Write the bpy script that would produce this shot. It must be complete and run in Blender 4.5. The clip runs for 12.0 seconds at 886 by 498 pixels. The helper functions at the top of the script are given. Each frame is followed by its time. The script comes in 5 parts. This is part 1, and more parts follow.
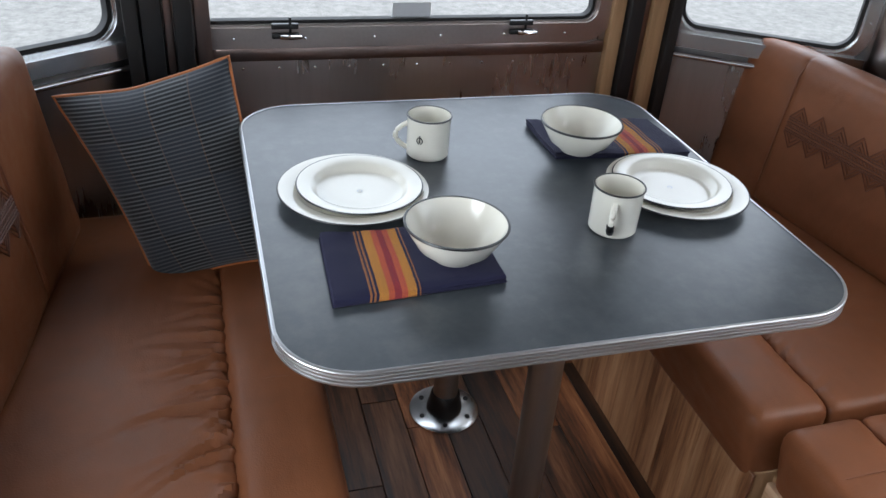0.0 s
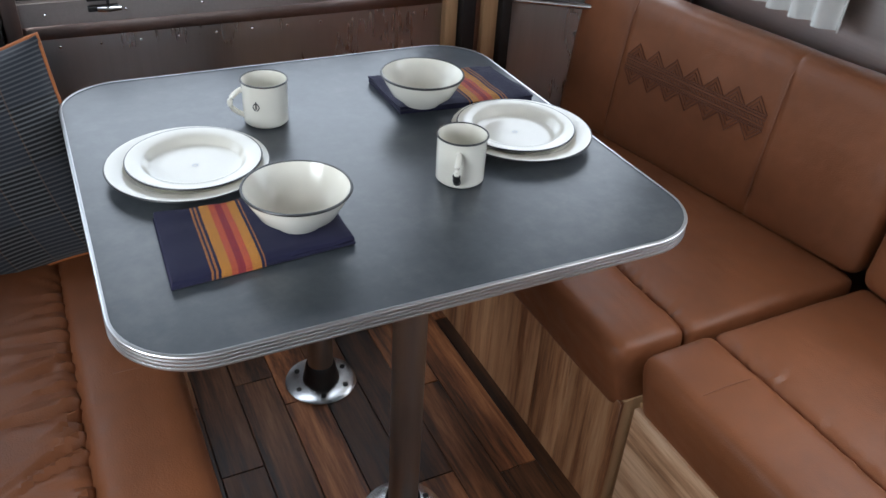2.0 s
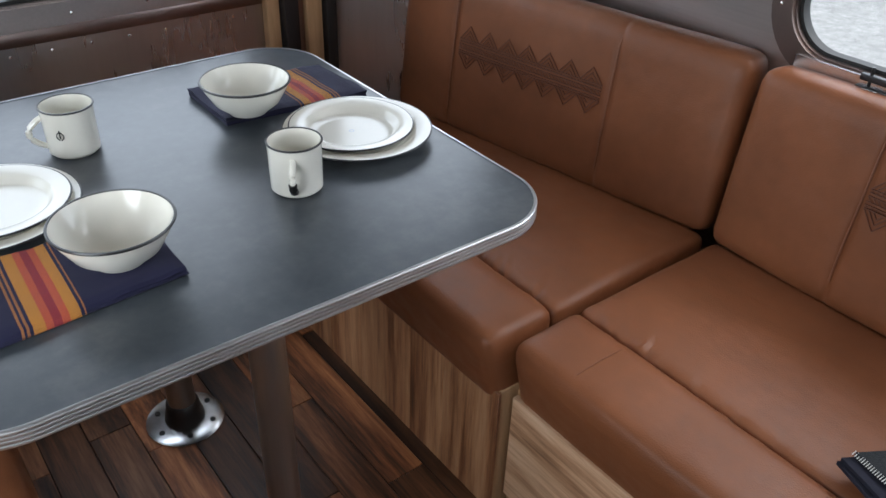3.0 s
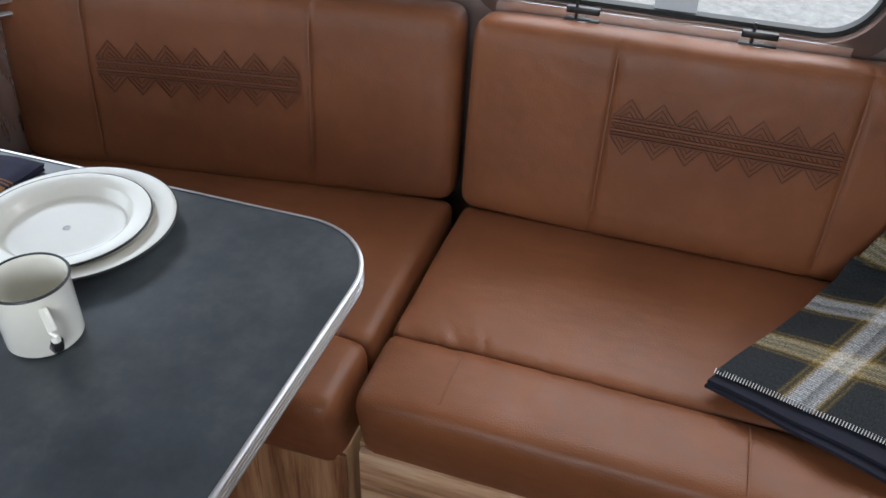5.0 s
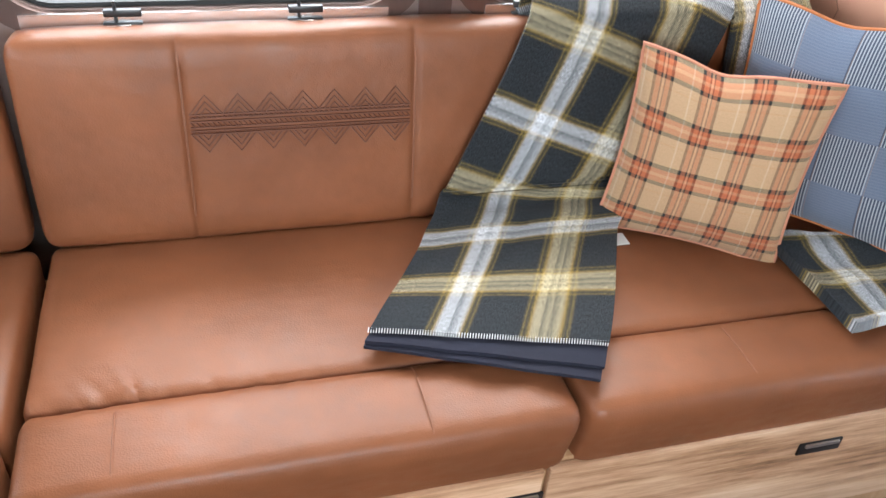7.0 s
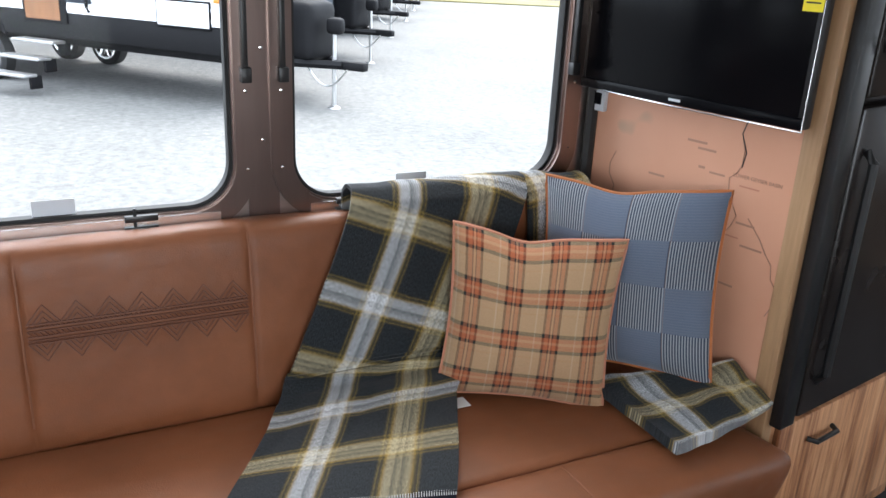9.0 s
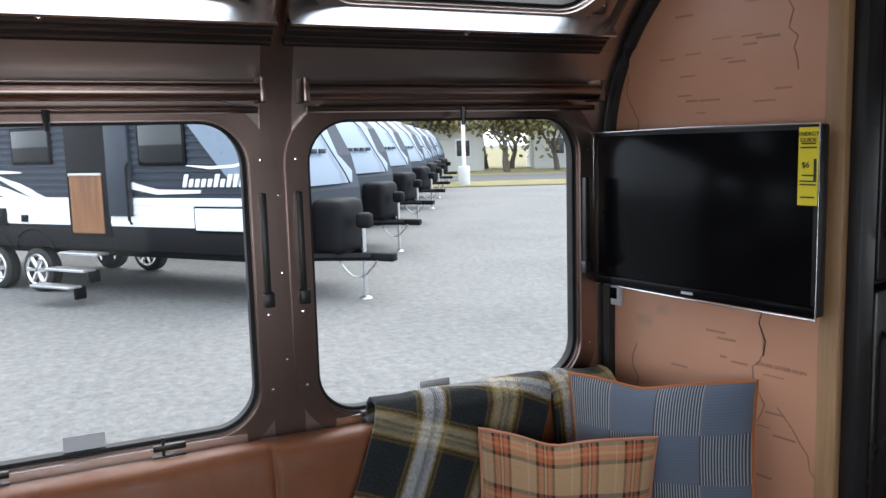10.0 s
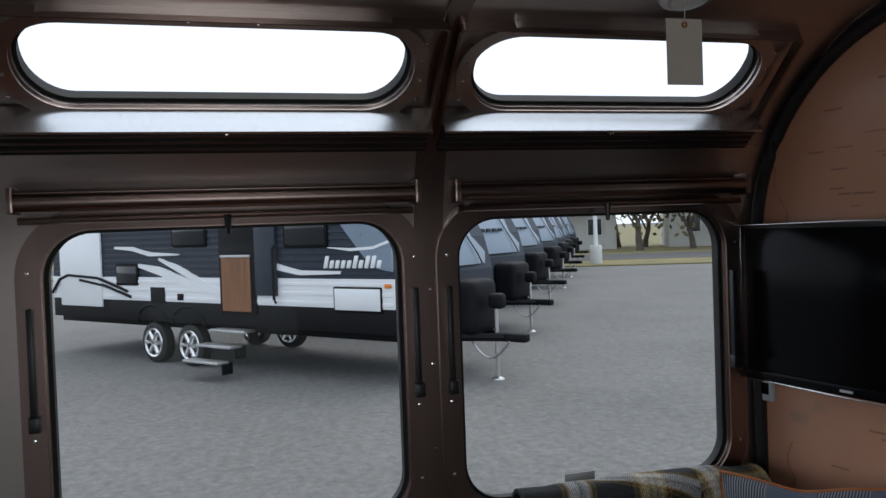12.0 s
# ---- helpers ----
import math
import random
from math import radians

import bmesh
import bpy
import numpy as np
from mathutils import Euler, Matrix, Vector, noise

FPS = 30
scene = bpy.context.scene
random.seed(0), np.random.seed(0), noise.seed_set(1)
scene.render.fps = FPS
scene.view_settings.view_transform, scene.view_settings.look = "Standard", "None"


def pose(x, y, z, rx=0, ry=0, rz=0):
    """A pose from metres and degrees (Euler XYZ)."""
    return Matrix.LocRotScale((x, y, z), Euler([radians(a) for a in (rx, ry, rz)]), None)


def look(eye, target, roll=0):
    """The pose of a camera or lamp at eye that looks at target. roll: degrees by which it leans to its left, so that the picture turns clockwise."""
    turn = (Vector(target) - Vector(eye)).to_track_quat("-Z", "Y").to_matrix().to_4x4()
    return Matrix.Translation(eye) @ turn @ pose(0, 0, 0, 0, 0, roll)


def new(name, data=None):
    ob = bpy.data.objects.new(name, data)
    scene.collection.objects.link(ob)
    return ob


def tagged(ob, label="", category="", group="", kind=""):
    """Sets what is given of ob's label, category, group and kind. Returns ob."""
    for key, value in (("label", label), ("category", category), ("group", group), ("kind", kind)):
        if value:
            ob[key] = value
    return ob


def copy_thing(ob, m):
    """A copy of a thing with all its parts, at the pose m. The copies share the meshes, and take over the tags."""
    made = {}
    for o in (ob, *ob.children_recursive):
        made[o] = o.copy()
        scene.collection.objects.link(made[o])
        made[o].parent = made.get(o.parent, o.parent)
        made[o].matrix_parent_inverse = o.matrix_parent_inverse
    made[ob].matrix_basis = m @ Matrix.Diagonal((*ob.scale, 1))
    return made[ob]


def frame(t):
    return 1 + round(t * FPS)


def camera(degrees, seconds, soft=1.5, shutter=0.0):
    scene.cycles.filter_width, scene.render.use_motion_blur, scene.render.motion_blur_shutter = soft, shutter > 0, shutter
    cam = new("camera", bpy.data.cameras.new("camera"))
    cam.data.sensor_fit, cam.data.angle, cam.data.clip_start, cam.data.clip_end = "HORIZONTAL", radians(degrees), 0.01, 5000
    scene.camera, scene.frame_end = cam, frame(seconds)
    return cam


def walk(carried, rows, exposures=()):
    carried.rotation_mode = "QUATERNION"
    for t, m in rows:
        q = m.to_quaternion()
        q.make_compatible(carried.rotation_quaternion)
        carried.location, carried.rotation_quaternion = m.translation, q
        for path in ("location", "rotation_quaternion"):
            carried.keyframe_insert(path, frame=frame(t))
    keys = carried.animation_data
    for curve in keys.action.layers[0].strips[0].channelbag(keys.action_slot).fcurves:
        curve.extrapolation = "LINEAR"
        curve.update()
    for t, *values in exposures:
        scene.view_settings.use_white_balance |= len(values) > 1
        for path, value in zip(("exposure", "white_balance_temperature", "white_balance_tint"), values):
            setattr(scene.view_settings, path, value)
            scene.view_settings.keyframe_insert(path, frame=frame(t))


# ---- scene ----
cam = camera(57.0, 12.0)
PATH = [
    (0, (0.599, 0.464, 1.374), (1.121, 2.075, 0.31), 4.6),
    (0.5, (0.604, 0.465, 1.369), (1.184, 2.046, 0.29), 4.7),
    (1, (0.613, 0.47, 1.363), (1.242, 2.022, 0.27), 4.7),
    (1.5, (0.632, 0.469, 1.361), (1.32, 1.988, 0.256), 4.5),
    (2, (0.655, 0.464, 1.355), (1.429, 1.931, 0.237), 3.8),
    (2.5, (0.671, 0.473, 1.337), (1.589, 1.854, 0.219), 3.1),
    (2.7, (0.687, 0.48, 1.333), (1.661, 1.824, 0.218), 2.8),
    (4.3, (0.799, 0.73, 1.318), (2.104, 1.716, 0.168), -0.4),
    (4.5, (0.783, 0.774, 1.323), (2.155, 1.646, 0.159), 0.3),
    (5, (0.731, 0.888, 1.318), (2.263, 1.366, 0.125), 1.9),
    (5.5, (0.751, 0.906, 1.311), (2.328, 1.099, 0.097), 3.5),
    (6, (0.778, 0.899, 1.302), (2.371, 0.864, 0.093), 5.0),
    (6.5, (0.779, 0.915, 1.306), (2.353, 0.636, 0.105), 5.0),
    (7, (0.757, 0.95, 1.328), (2.285, 0.448, 0.14), 5.3),
    (7.2, (0.748, 0.955, 1.339), (2.26, 0.38, 0.163), 5.7),
    (8.8, (0.609, 0.946, 1.276), (2.254, 0.084, 0.533), 3.8),
    (9, (0.606, 0.945, 1.292), (2.278, 0.081, 0.617), 2.8),
    (9.5, (0.594, 0.932, 1.324), (2.347, 0.079, 0.877), 0.1),
    (10, (0.58, 0.925, 1.355), (2.384, 0.097, 1.102), -1.6),
    (10.5, (0.565, 0.921, 1.379), (2.391, 0.114, 1.256), -2.4),
    (11, (0.56, 0.928, 1.392), (2.394, 0.133, 1.343), -2.8),
    (11.5, (0.556, 0.943, 1.396), (2.418, 0.215, 1.358), -2.9),
    (12, (0.543, 0.972, 1.390), (2.468, 0.431, 1.339), -2.1),
]
EXPO = [(0.0, 1.7), (2.5, 1.75), (4.5, 1.7), (5.5, 1.7), (6.0, 2.5), (6.5, 2.85), (7.0, 3.1), (7.4, 3.1), (8.8, 2.4), (9.0, 2.25), (9.5, 2.0), (10.0, 1.5), (11.0, 0.72), (11.5, 0.35), (12.0, 0.15)]
walk(cam, [(t, look(eye, target, roll)) for t, eye, target, roll in PATH], EXPO)

# ---- light ----
world = bpy.data.worlds.new("sky")
scene.world = world
world.use_nodes = True
_n = world.node_tree.nodes
_sky = _n.new("ShaderNodeTexSky")
_sky.sky_type = "NISHITA"
_sky.sun_disc = False
_sky.sun_elevation, _sky.sun_rotation = radians(66), radians(119)
_sky.air_density, _sky.dust_density = 1.0, 6.0
_mixw = _n.new("ShaderNodeMix")
_mixw.data_type = "RGBA"
_mixw.inputs[0].default_value = 0.75
_mixw.inputs[7].default_value = (8.7, 9.6, 10.9, 1)
world.node_tree.links.new(_sky.outputs[0], _mixw.inputs[6])
world.node_tree.links.new(_mixw.outputs[2], _n["Background"].inputs[0])
_n["Background"].inputs[1].default_value = 0.15
_sun = new("sun", bpy.data.lights.new("sun", "SUN"))
_sun.data.energy, _sun.data.angle, _sun.data.color = 0.7, radians(60), (1, 0.96, 0.91)
_sun.matrix_world = look((5.5, -3, 14.5), (0, 0, 0))


# area lamp added in an opening to brighten the interior
def fill_lamp(name, m, w, h, power):
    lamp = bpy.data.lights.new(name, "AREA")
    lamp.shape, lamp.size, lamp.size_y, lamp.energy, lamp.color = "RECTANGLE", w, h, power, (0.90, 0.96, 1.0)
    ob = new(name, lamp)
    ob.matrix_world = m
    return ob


# ---- materials ----
def nodes(name):
    m = bpy.data.materials.new(name)
    m.use_nodes = True
    nt = m.node_tree
    return m, nt, nt.nodes["Principled BSDF"]


def coords(nt, kind="Object", scale=(1, 1, 1), rot=(0, 0, 0)):
    tc = nt.nodes.new("ShaderNodeTexCoord")
    mp = nt.nodes.new("ShaderNodeMapping")
    mp.inputs["Scale"].default_value, mp.inputs["Rotation"].default_value = scale, rot
    nt.links.new(tc.outputs[kind], mp.inputs[0])
    return mp.outputs[0]


def noise_tex(nt, vec, scale, detail=4, rough=0.6):
    n = nt.nodes.new("ShaderNodeTexNoise")
    n.inputs["Scale"].default_value, n.inputs["Detail"].default_value, n.inputs["Roughness"].default_value = scale, detail, rough
    nt.links.new(vec, n.inputs["Vector"])
    return n.outputs["Fac"]


def ramp(nt, fac, stops, mode="LINEAR"):
    r = nt.nodes.new("ShaderNodeValToRGB")
    r.color_ramp.interpolation = mode
    el = r.color_ramp.elements
    while len(el) < len(stops):
        el.new(0.5)
    for e, (p, c) in zip(el, stops):
        e.position, e.color = p, (*c, 1) if len(c) == 3 else c
    nt.links.new(fac, r.inputs[0])
    return r.outputs[0]


def mix(nt, fac, a, b, blend="MIX"):
    m = nt.nodes.new("ShaderNodeMix")
    m.data_type, m.blend_type = "RGBA", blend
    for sock, v in ((m.inputs[0], fac), (m.inputs[6], a), (m.inputs[7], b)):
        if isinstance(v, (int, float)):
            sock.default_value = v
        elif isinstance(v, tuple):
            sock.default_value = (*v, 1)
        else:
            nt.links.new(v, sock)
    return m.outputs[2]


def math_node(nt, op, a, b=0.0):
    m = nt.nodes.new("ShaderNodeMath")
    m.operation = op
    for sock, v in ((m.inputs[0], a), (m.inputs[1], b)):
        if isinstance(v, (int, float)):
            sock.default_value = v
        else:
            nt.links.new(v, sock)
    return m.outputs[0]


def bump(nt, bs, height, strength=0.3, dist=0.002):
    b = nt.nodes.new("ShaderNodeBump")
    b.inputs["Strength"].default_value, b.inputs["Distance"].default_value = strength, dist
    nt.links.new(height, b.inputs["Height"])
    nt.links.new(b.outputs[0], bs.inputs["Normal"])


def paint(name, col, rough=0.5, metal=0.0, var=0.12, scale=6, grain=0.0, spec=0.5):
    """Base colour with soft variation at two scales and a rough map."""
    m, nt, bs = nodes(name)
    v = coords(nt)
    big = noise_tex(nt, v, scale, 3)
    fine = noise_tex(nt, v, scale * 18, 4)
    lo, hi = tuple(c * (1 - var) for c in col), tuple(min(1, c * (1 + var)) for c in col)
    c = ramp(nt, big, [(0.3, lo), (0.7, hi)])
    nt.links.new(mix(nt, 0.25, c, ramp(nt, fine, [(0.3, lo), (0.7, hi)])), bs.inputs["Base Color"])
    nt.links.new(math_node(nt, "ADD", math_node(nt, "MULTIPLY", big, 0.16), max(0.0, rough - 0.08)), bs.inputs["Roughness"])
    bs.inputs["Metallic"].default_value = metal
    bs.inputs["Specular IOR Level"].default_value = spec
    if grain:
        bump(nt, bs, fine, grain, 0.001)
    return m


def leather(name, col):
    m, nt, bs = nodes(name)
    v = coords(nt)
    big = noise_tex(nt, v, 5, 3)
    vor = nt.nodes.new("ShaderNodeTexVoronoi")
    vor.inputs["Scale"].default_value = 380
    nt.links.new(v, vor.inputs["Vector"])
    mid = noise_tex(nt, v, 28, 3)
    lo, hi = tuple(c * 0.66 for c in col), tuple(c * 1.0 for c in col)
    nt.links.new(ramp(nt, mix(nt, 0.25, big, mid), [(0.3, lo), (0.7, hi)]), bs.inputs["Base Color"])
    nt.links.new(ramp(nt, mid, [(0.3, (0.40,) * 3), (0.7, (0.54,) * 3)]), bs.inputs["Roughness"])
    bs.inputs["Specular IOR Level"].default_value = 0.36
    soft = noise_tex(nt, coords(nt, scale=(7, 3, 7)), 2.2, 2)
    h = math_node(nt, "ADD", math_node(nt, "MULTIPLY", vor.outputs["Distance"], 0.12), math_node(nt, "MULTIPLY", soft, 1.6))
    bump(nt, bs, h, 0.32, 0.006)
    return m


def wood(name, stops, axis, scale=1.0, rough=0.45, plank=True):
    """Grain that runs along one axis; each board takes a tone of its own."""
    m, nt, bs = nodes(name)
    s = [14 * scale] * 3
    s["xyz".index(axis)] = 0.9 * scale
    info = nt.nodes.new("ShaderNodeObjectInfo")
    tc = nt.nodes.new("ShaderNodeTexCoord")
    shift = nt.nodes.new("ShaderNodeVectorMath")
    shift.operation = "MULTIPLY_ADD"
    comb = nt.nodes.new("ShaderNodeCombineXYZ")
    for i in range(3):
        nt.links.new(info.outputs["Random"], comb.inputs[i])
    nt.links.new(comb.outputs[0], shift.inputs[0])
    shift.inputs[1].default_value = (37, 53, 71)
    nt.links.new(tc.outputs["Object"], shift.inputs[2])
    mp = nt.nodes.new("ShaderNodeMapping")
    mp.inputs["Scale"].default_value = s
    nt.links.new(shift.outputs[0], mp.inputs[0])
    g = noise_tex(nt, mp.outputs[0], 1.6, 8, 0.66)
    f = noise_tex(nt, mp.outputs[0], 9, 5, 0.7)
    c = ramp(nt, mix(nt, 0.3, g, f), stops)
    tone = ramp(nt, info.outputs["Random"], [(0.0, (0.4, 0.38, 0.36)), (0.5, (0.9,) * 3), (0.8, (1.3, 1.2, 1.1)), (1.0, (2.0, 1.75, 1.5))] if axis == "y" and rough < 0.42 else [(0.0, (0.6,) * 3), (0.5, (0.95,) * 3), (1.0, (1.25,) * 3)])
    nt.links.new(mix(nt, 1.0, c, tone, "MULTIPLY") if plank else c, bs.inputs["Base Color"])
    nt.links.new(ramp(nt, f, [(0.3, (rough - 0.1,) * 3), (0.7, (rough + 0.15,) * 3)]), bs.inputs["Roughness"])
    bump(nt, bs, f, 0.25, 0.0015)
    return m


def metal(name, col, rough, axis="y", aniso=True, streak=60):
    m, nt, bs = nodes(name)
    s = [1, 1, 1]
    for i, a in enumerate("xyz"):
        s[i] = 1.5 if a == axis else streak
    f = noise_tex(nt, coords(nt, scale=tuple(s)), 3, 5)
    big = noise_tex(nt, coords(nt), 3, 3)
    nt.links.new(ramp(nt, f, [(0.3, tuple(c * 0.95 for c in col)), (0.7, tuple(min(1, c * 1.04) for c in col))]), bs.inputs["Base Color"])
    nt.links.new(math_node(nt, "ADD", math_node(nt, "MULTIPLY", mix(nt, 0.6, f, big), 0.10), rough - 0.05), bs.inputs["Roughness"])
    bs.inputs["Metallic"].default_value = 1.0
    return m


def weave(name, u_stops, v_stops, fu, fv, thread=260, fuzz=0.12, rough=0.9, stray=0.012, blend="CONSTANT"):
    """Woven stripes over the UV square: warp bands along u, weft bands along v."""
    m, nt, bs = nodes(name)
    uv = nt.nodes.new("ShaderNodeUVMap")
    sep = nt.nodes.new("ShaderNodeSeparateXYZ")
    nt.links.new(uv.outputs[0], sep.inputs[0])
    hair = noise_tex(nt, uv.outputs[0], 210, 3, 0.8)
    cu = ramp(nt, math_node(nt, "FRACT", math_node(nt, "MULTIPLY", math_node(nt, "ADD", sep.outputs[0], math_node(nt, "MULTIPLY", hair, stray)), fu)), u_stops, blend)
    cv = ramp(nt, math_node(nt, "FRACT", math_node(nt, "MULTIPLY", math_node(nt, "ADD", sep.outputs[1], math_node(nt, "MULTIPLY", hair, stray / 2)), fv)), v_stops, blend)
    tw = math_node(nt, "FRACT", math_node(nt, "MULTIPLY", math_node(nt, "ADD", sep.outputs[0], sep.outputs[1]), thread))
    sel = math_node(nt, "ADD", math_node(nt, "MULTIPLY", math_node(nt, "GREATER_THAN", tw, 0.5), 0.5), 0.25)
    c = mix(nt, sel, cu, cv)
    n = noise_tex(nt, uv.outputs[0], 150, 5, 0.8)
    sp = ramp(nt, n, [(0.32, (max(0.2, 1 - fuzz * 2),) * 3), (0.68, (1 + fuzz * 2,) * 3)])
    nt.links.new(mix(nt, 1.0, c, sp, "MULTIPLY"), bs.inputs["Base Color"])
    bs.inputs["Roughness"].default_value = rough
    bs.inputs["Sheen Weight"].default_value = 0.06
    bs.inputs["Specular IOR Level"].default_value = 0.2
    bump(nt, bs, math_node(nt, "ADD", n, tw), 0.35, 0.0015)
    return m


def denim_patch(name, dark, light, stripe, lines=70, all_cord=False):
    """Square patches of striped and plain denim, the stripes turning from patch to patch."""
    m, nt, bs = nodes(name)
    uv = nt.nodes.new("ShaderNodeUVMap")
    sep = nt.nodes.new("ShaderNodeSeparateXYZ")
    nt.links.new(uv.outputs[0], sep.inputs[0])
    pu, pv = math_node(nt, "MULTIPLY", sep.outputs[0], 4), math_node(nt, "MULTIPLY", sep.outputs[1], 4)
    odd = math_node(nt, "FLOORED_MODULO", math_node(nt, "ADD", math_node(nt, "FLOOR", pu), math_node(nt, "FLOOR", pv)), 2)
    lu = math_node(nt, "GREATER_THAN", math_node(nt, "FRACT", math_node(nt, "MULTIPLY", sep.outputs[0], lines)), 0.6)
    lv = math_node(nt, "GREATER_THAN", math_node(nt, "FRACT", math_node(nt, "MULTIPLY", sep.outputs[1], lines)), 0.6)
    n = noise_tex(nt, uv.outputs[0], 300, 4, 0.75)
    plain = ramp(nt, n, [(0.3, dark), (0.7, light)])
    a = mix(nt, lu, ramp(nt, n, [(0.3, tuple(c * 0.5 for c in dark)), (0.7, dark)]), stripe)
    b = mix(nt, math_node(nt, "MULTIPLY", lv, 0.55 if all_cord else 0.1), plain, stripe)
    if all_cord:
        a = mix(nt, math_node(nt, "MULTIPLY", lv, 0.9), tuple(c * 0.6 for c in dark), stripe)
    c = mix(nt, odd, b, a)
    eu = math_node(nt, "LESS_THAN", math_node(nt, "ABSOLUTE", math_node(nt, "SUBTRACT", math_node(nt, "FRACT", pu), 0.03)), 0.012)
    nt.links.new(mix(nt, math_node(nt, "MULTIPLY", eu, 0.25), c, (0.3, 0.16, 0.08)), bs.inputs["Base Color"])
    bs.inputs["Roughness"].default_value = 0.92
    bs.inputs["Sheen Weight"].default_value = 0.2
    bump(nt, bs, n, 0.4, 0.0015)
    return m


def gravel_mat():
    m, nt, bs = nodes("gravel")
    v = coords(nt)
    a, b = noise_tex(nt, v, 0.35, 5), noise_tex(nt, v, 11, 6, 0.85)
    c = ramp(nt, mix(nt, 0.78, a, b), [(0.36, (0.085, 0.085, 0.081)), (0.55, (0.15, 0.148, 0.142)), (0.75, (0.245, 0.24, 0.23))])
    nt.links.new(c, bs.inputs["Base Color"])
    bs.inputs["Roughness"].default_value = 0.95
    bump(nt, bs, b, 0.5, 0.03)
    return m


def map_mat():
    m, nt, bs = nodes("map_print")
    v = coords(nt)
    n = noise_tex(nt, v, 2.0, 4)
    c = ramp(nt, n, [(0.3, (0.56, 0.27, 0.165)), (0.7, (0.63, 0.33, 0.215))])
    blob = ramp(nt, noise_tex(nt, v, 4.5, 2), [(0.70, (0, 0, 0)), (0.72, (1, 1, 1))])
    c = mix(nt, math_node(nt, "MULTIPLY", blob, 0.5), c, (0.28, 0.24, 0.16))
    nt.links.new(c, bs.inputs["Base Color"])
    bs.inputs["Roughness"].default_value = 0.35
    return m


def glass_mat(name="window_glass", tint=(0.93, 0.95, 0.95)):
    m, nt, bs = nodes(name)
    nt.nodes.remove(bs)
    out = nt.nodes["Material Output"]
    tr, gl, mx = nt.nodes.new("ShaderNodeBsdfTransparent"), nt.nodes.new("ShaderNodeBsdfGlossy"), nt.nodes.new("ShaderNodeMixShader")
    tr.inputs[0].default_value = (*tint, 1)
    gl.inputs["Roughness"].default_value = 0.01
    fr = nt.nodes.new("ShaderNodeFresnel")
    fr.inputs[0].default_value = 1.12
    nt.links.new(fr.outputs[0], mx.inputs[0])
    nt.links.new(tr.outputs[0], mx.inputs[1])
    nt.links.new(gl.outputs[0], mx.inputs[2])
    nt.links.new(mx.outputs[0], out.inputs[0])
    return m


M = dict(
    leather=leather("tan_leather", (0.238, 0.083, 0.034)),
    thread=paint("seam_thread", (0.215, 0.08, 0.038), 0.6),
    stitch=paint("embroidery_thread", (0.125, 0.042, 0.02), 0.5),
    skin=metal("brushed_aluminium", (0.54, 0.48, 0.455), 0.30, "y", streak=50),
    skinv=metal("brushed_aluminium_upright", (0.47, 0.465, 0.465), 0.28, "z", streak=18),
    # window frames are polished aluminium; reflected brown interior is put into this colour
    brownish=metal("reflect_toned_metal", (0.27, 0.205, 0.185), 0.30, "z", streak=24),
    alu=metal("bright_aluminium", (0.72, 0.73, 0.74), 0.25, "x", streak=40),
    steel=metal("grey_steel_tube", (0.42, 0.41, 0.40), 0.38, "z", streak=40),
    chrome=metal("chrome", (0.8, 0.8, 0.8), 0.12),
    trim=paint("table_trim", (0.62, 0.63, 0.64), 0.40, 1.0, 0.06, 10),
    black=paint("black_plastic", (0.012, 0.012, 0.013), 0.4),
    rubber=paint("black_rubber", (0.01, 0.01, 0.01), 0.7),
    screen=paint("tv_screen", (0.004, 0.004, 0.005), 0.18, spec=0.07),
    fridge=paint("black_appliance", (0.02, 0.016, 0.015), 0.25),
    enamel=paint("cream_enamel", (0.80, 0.78, 0.70), 0.14, var=0.03),
    white=paint("white_plastic", (0.78, 0.78, 0.76), 0.45, var=0.05),
    gasket=paint("dark_gasket", (0.012, 0.011, 0.011), 0.5),
    yellow=paint("yellow_label", (0.85, 0.70, 0.02), 0.5, var=0.04),
    paper=paint("paper_tag", (0.72, 0.66, 0.58), 0.7, var=0.04),
    card=paint("grey_sticker", (0.55, 0.57, 0.6), 0.6, var=0.05),
    map=map_mat(),
    ink=paint("map_ink", (0.36, 0.19, 0.125), 0.6),
    inkred=paint("map_ink_red", (0.46, 0.19, 0.12), 0.6),
    oak=wood("oak_trim", [(0.25, (0.22, 0.12, 0.06)), (0.55, (0.42, 0.25, 0.13)), (0.8, (0.55, 0.36, 0.2))], "z", 1.0, plank=False),
    zebra=wood("walnut_panel", [(0.36, (0.075, 0.027, 0.012)), (0.44, (0.23, 0.092, 0.04)), (0.52, (0.42, 0.205, 0.098)), (0.63, (0.58, 0.33, 0.18))], "z", 0.9),
    zebray=wood("walnut_drawer", [(0.36, (0.14, 0.07, 0.035)), (0.44, (0.34, 0.19, 0.105)), (0.52, (0.50, 0.32, 0.20)), (0.63, (0.62, 0.45, 0.31))], "y", 0.8),
    plank=wood("reclaimed_plank", [(0.36, (0.013, 0.007, 0.005)), (0.45, (0.075, 0.031, 0.015)), (0.54, (0.20, 0.082, 0.036)), (0.64, (0.33, 0.165, 0.08))], "y", 1.0, 0.4),
    gravel=gravel_mat(),
    glass=glass_mat(),
    tinted=glass_mat("tinted_roof_glass", (0.86, 0.88, 0.89)),
    curtain=paint("grey_curtain", (0.62, 0.63, 0.62), 0.85, var=0.08),
    table=None,
)


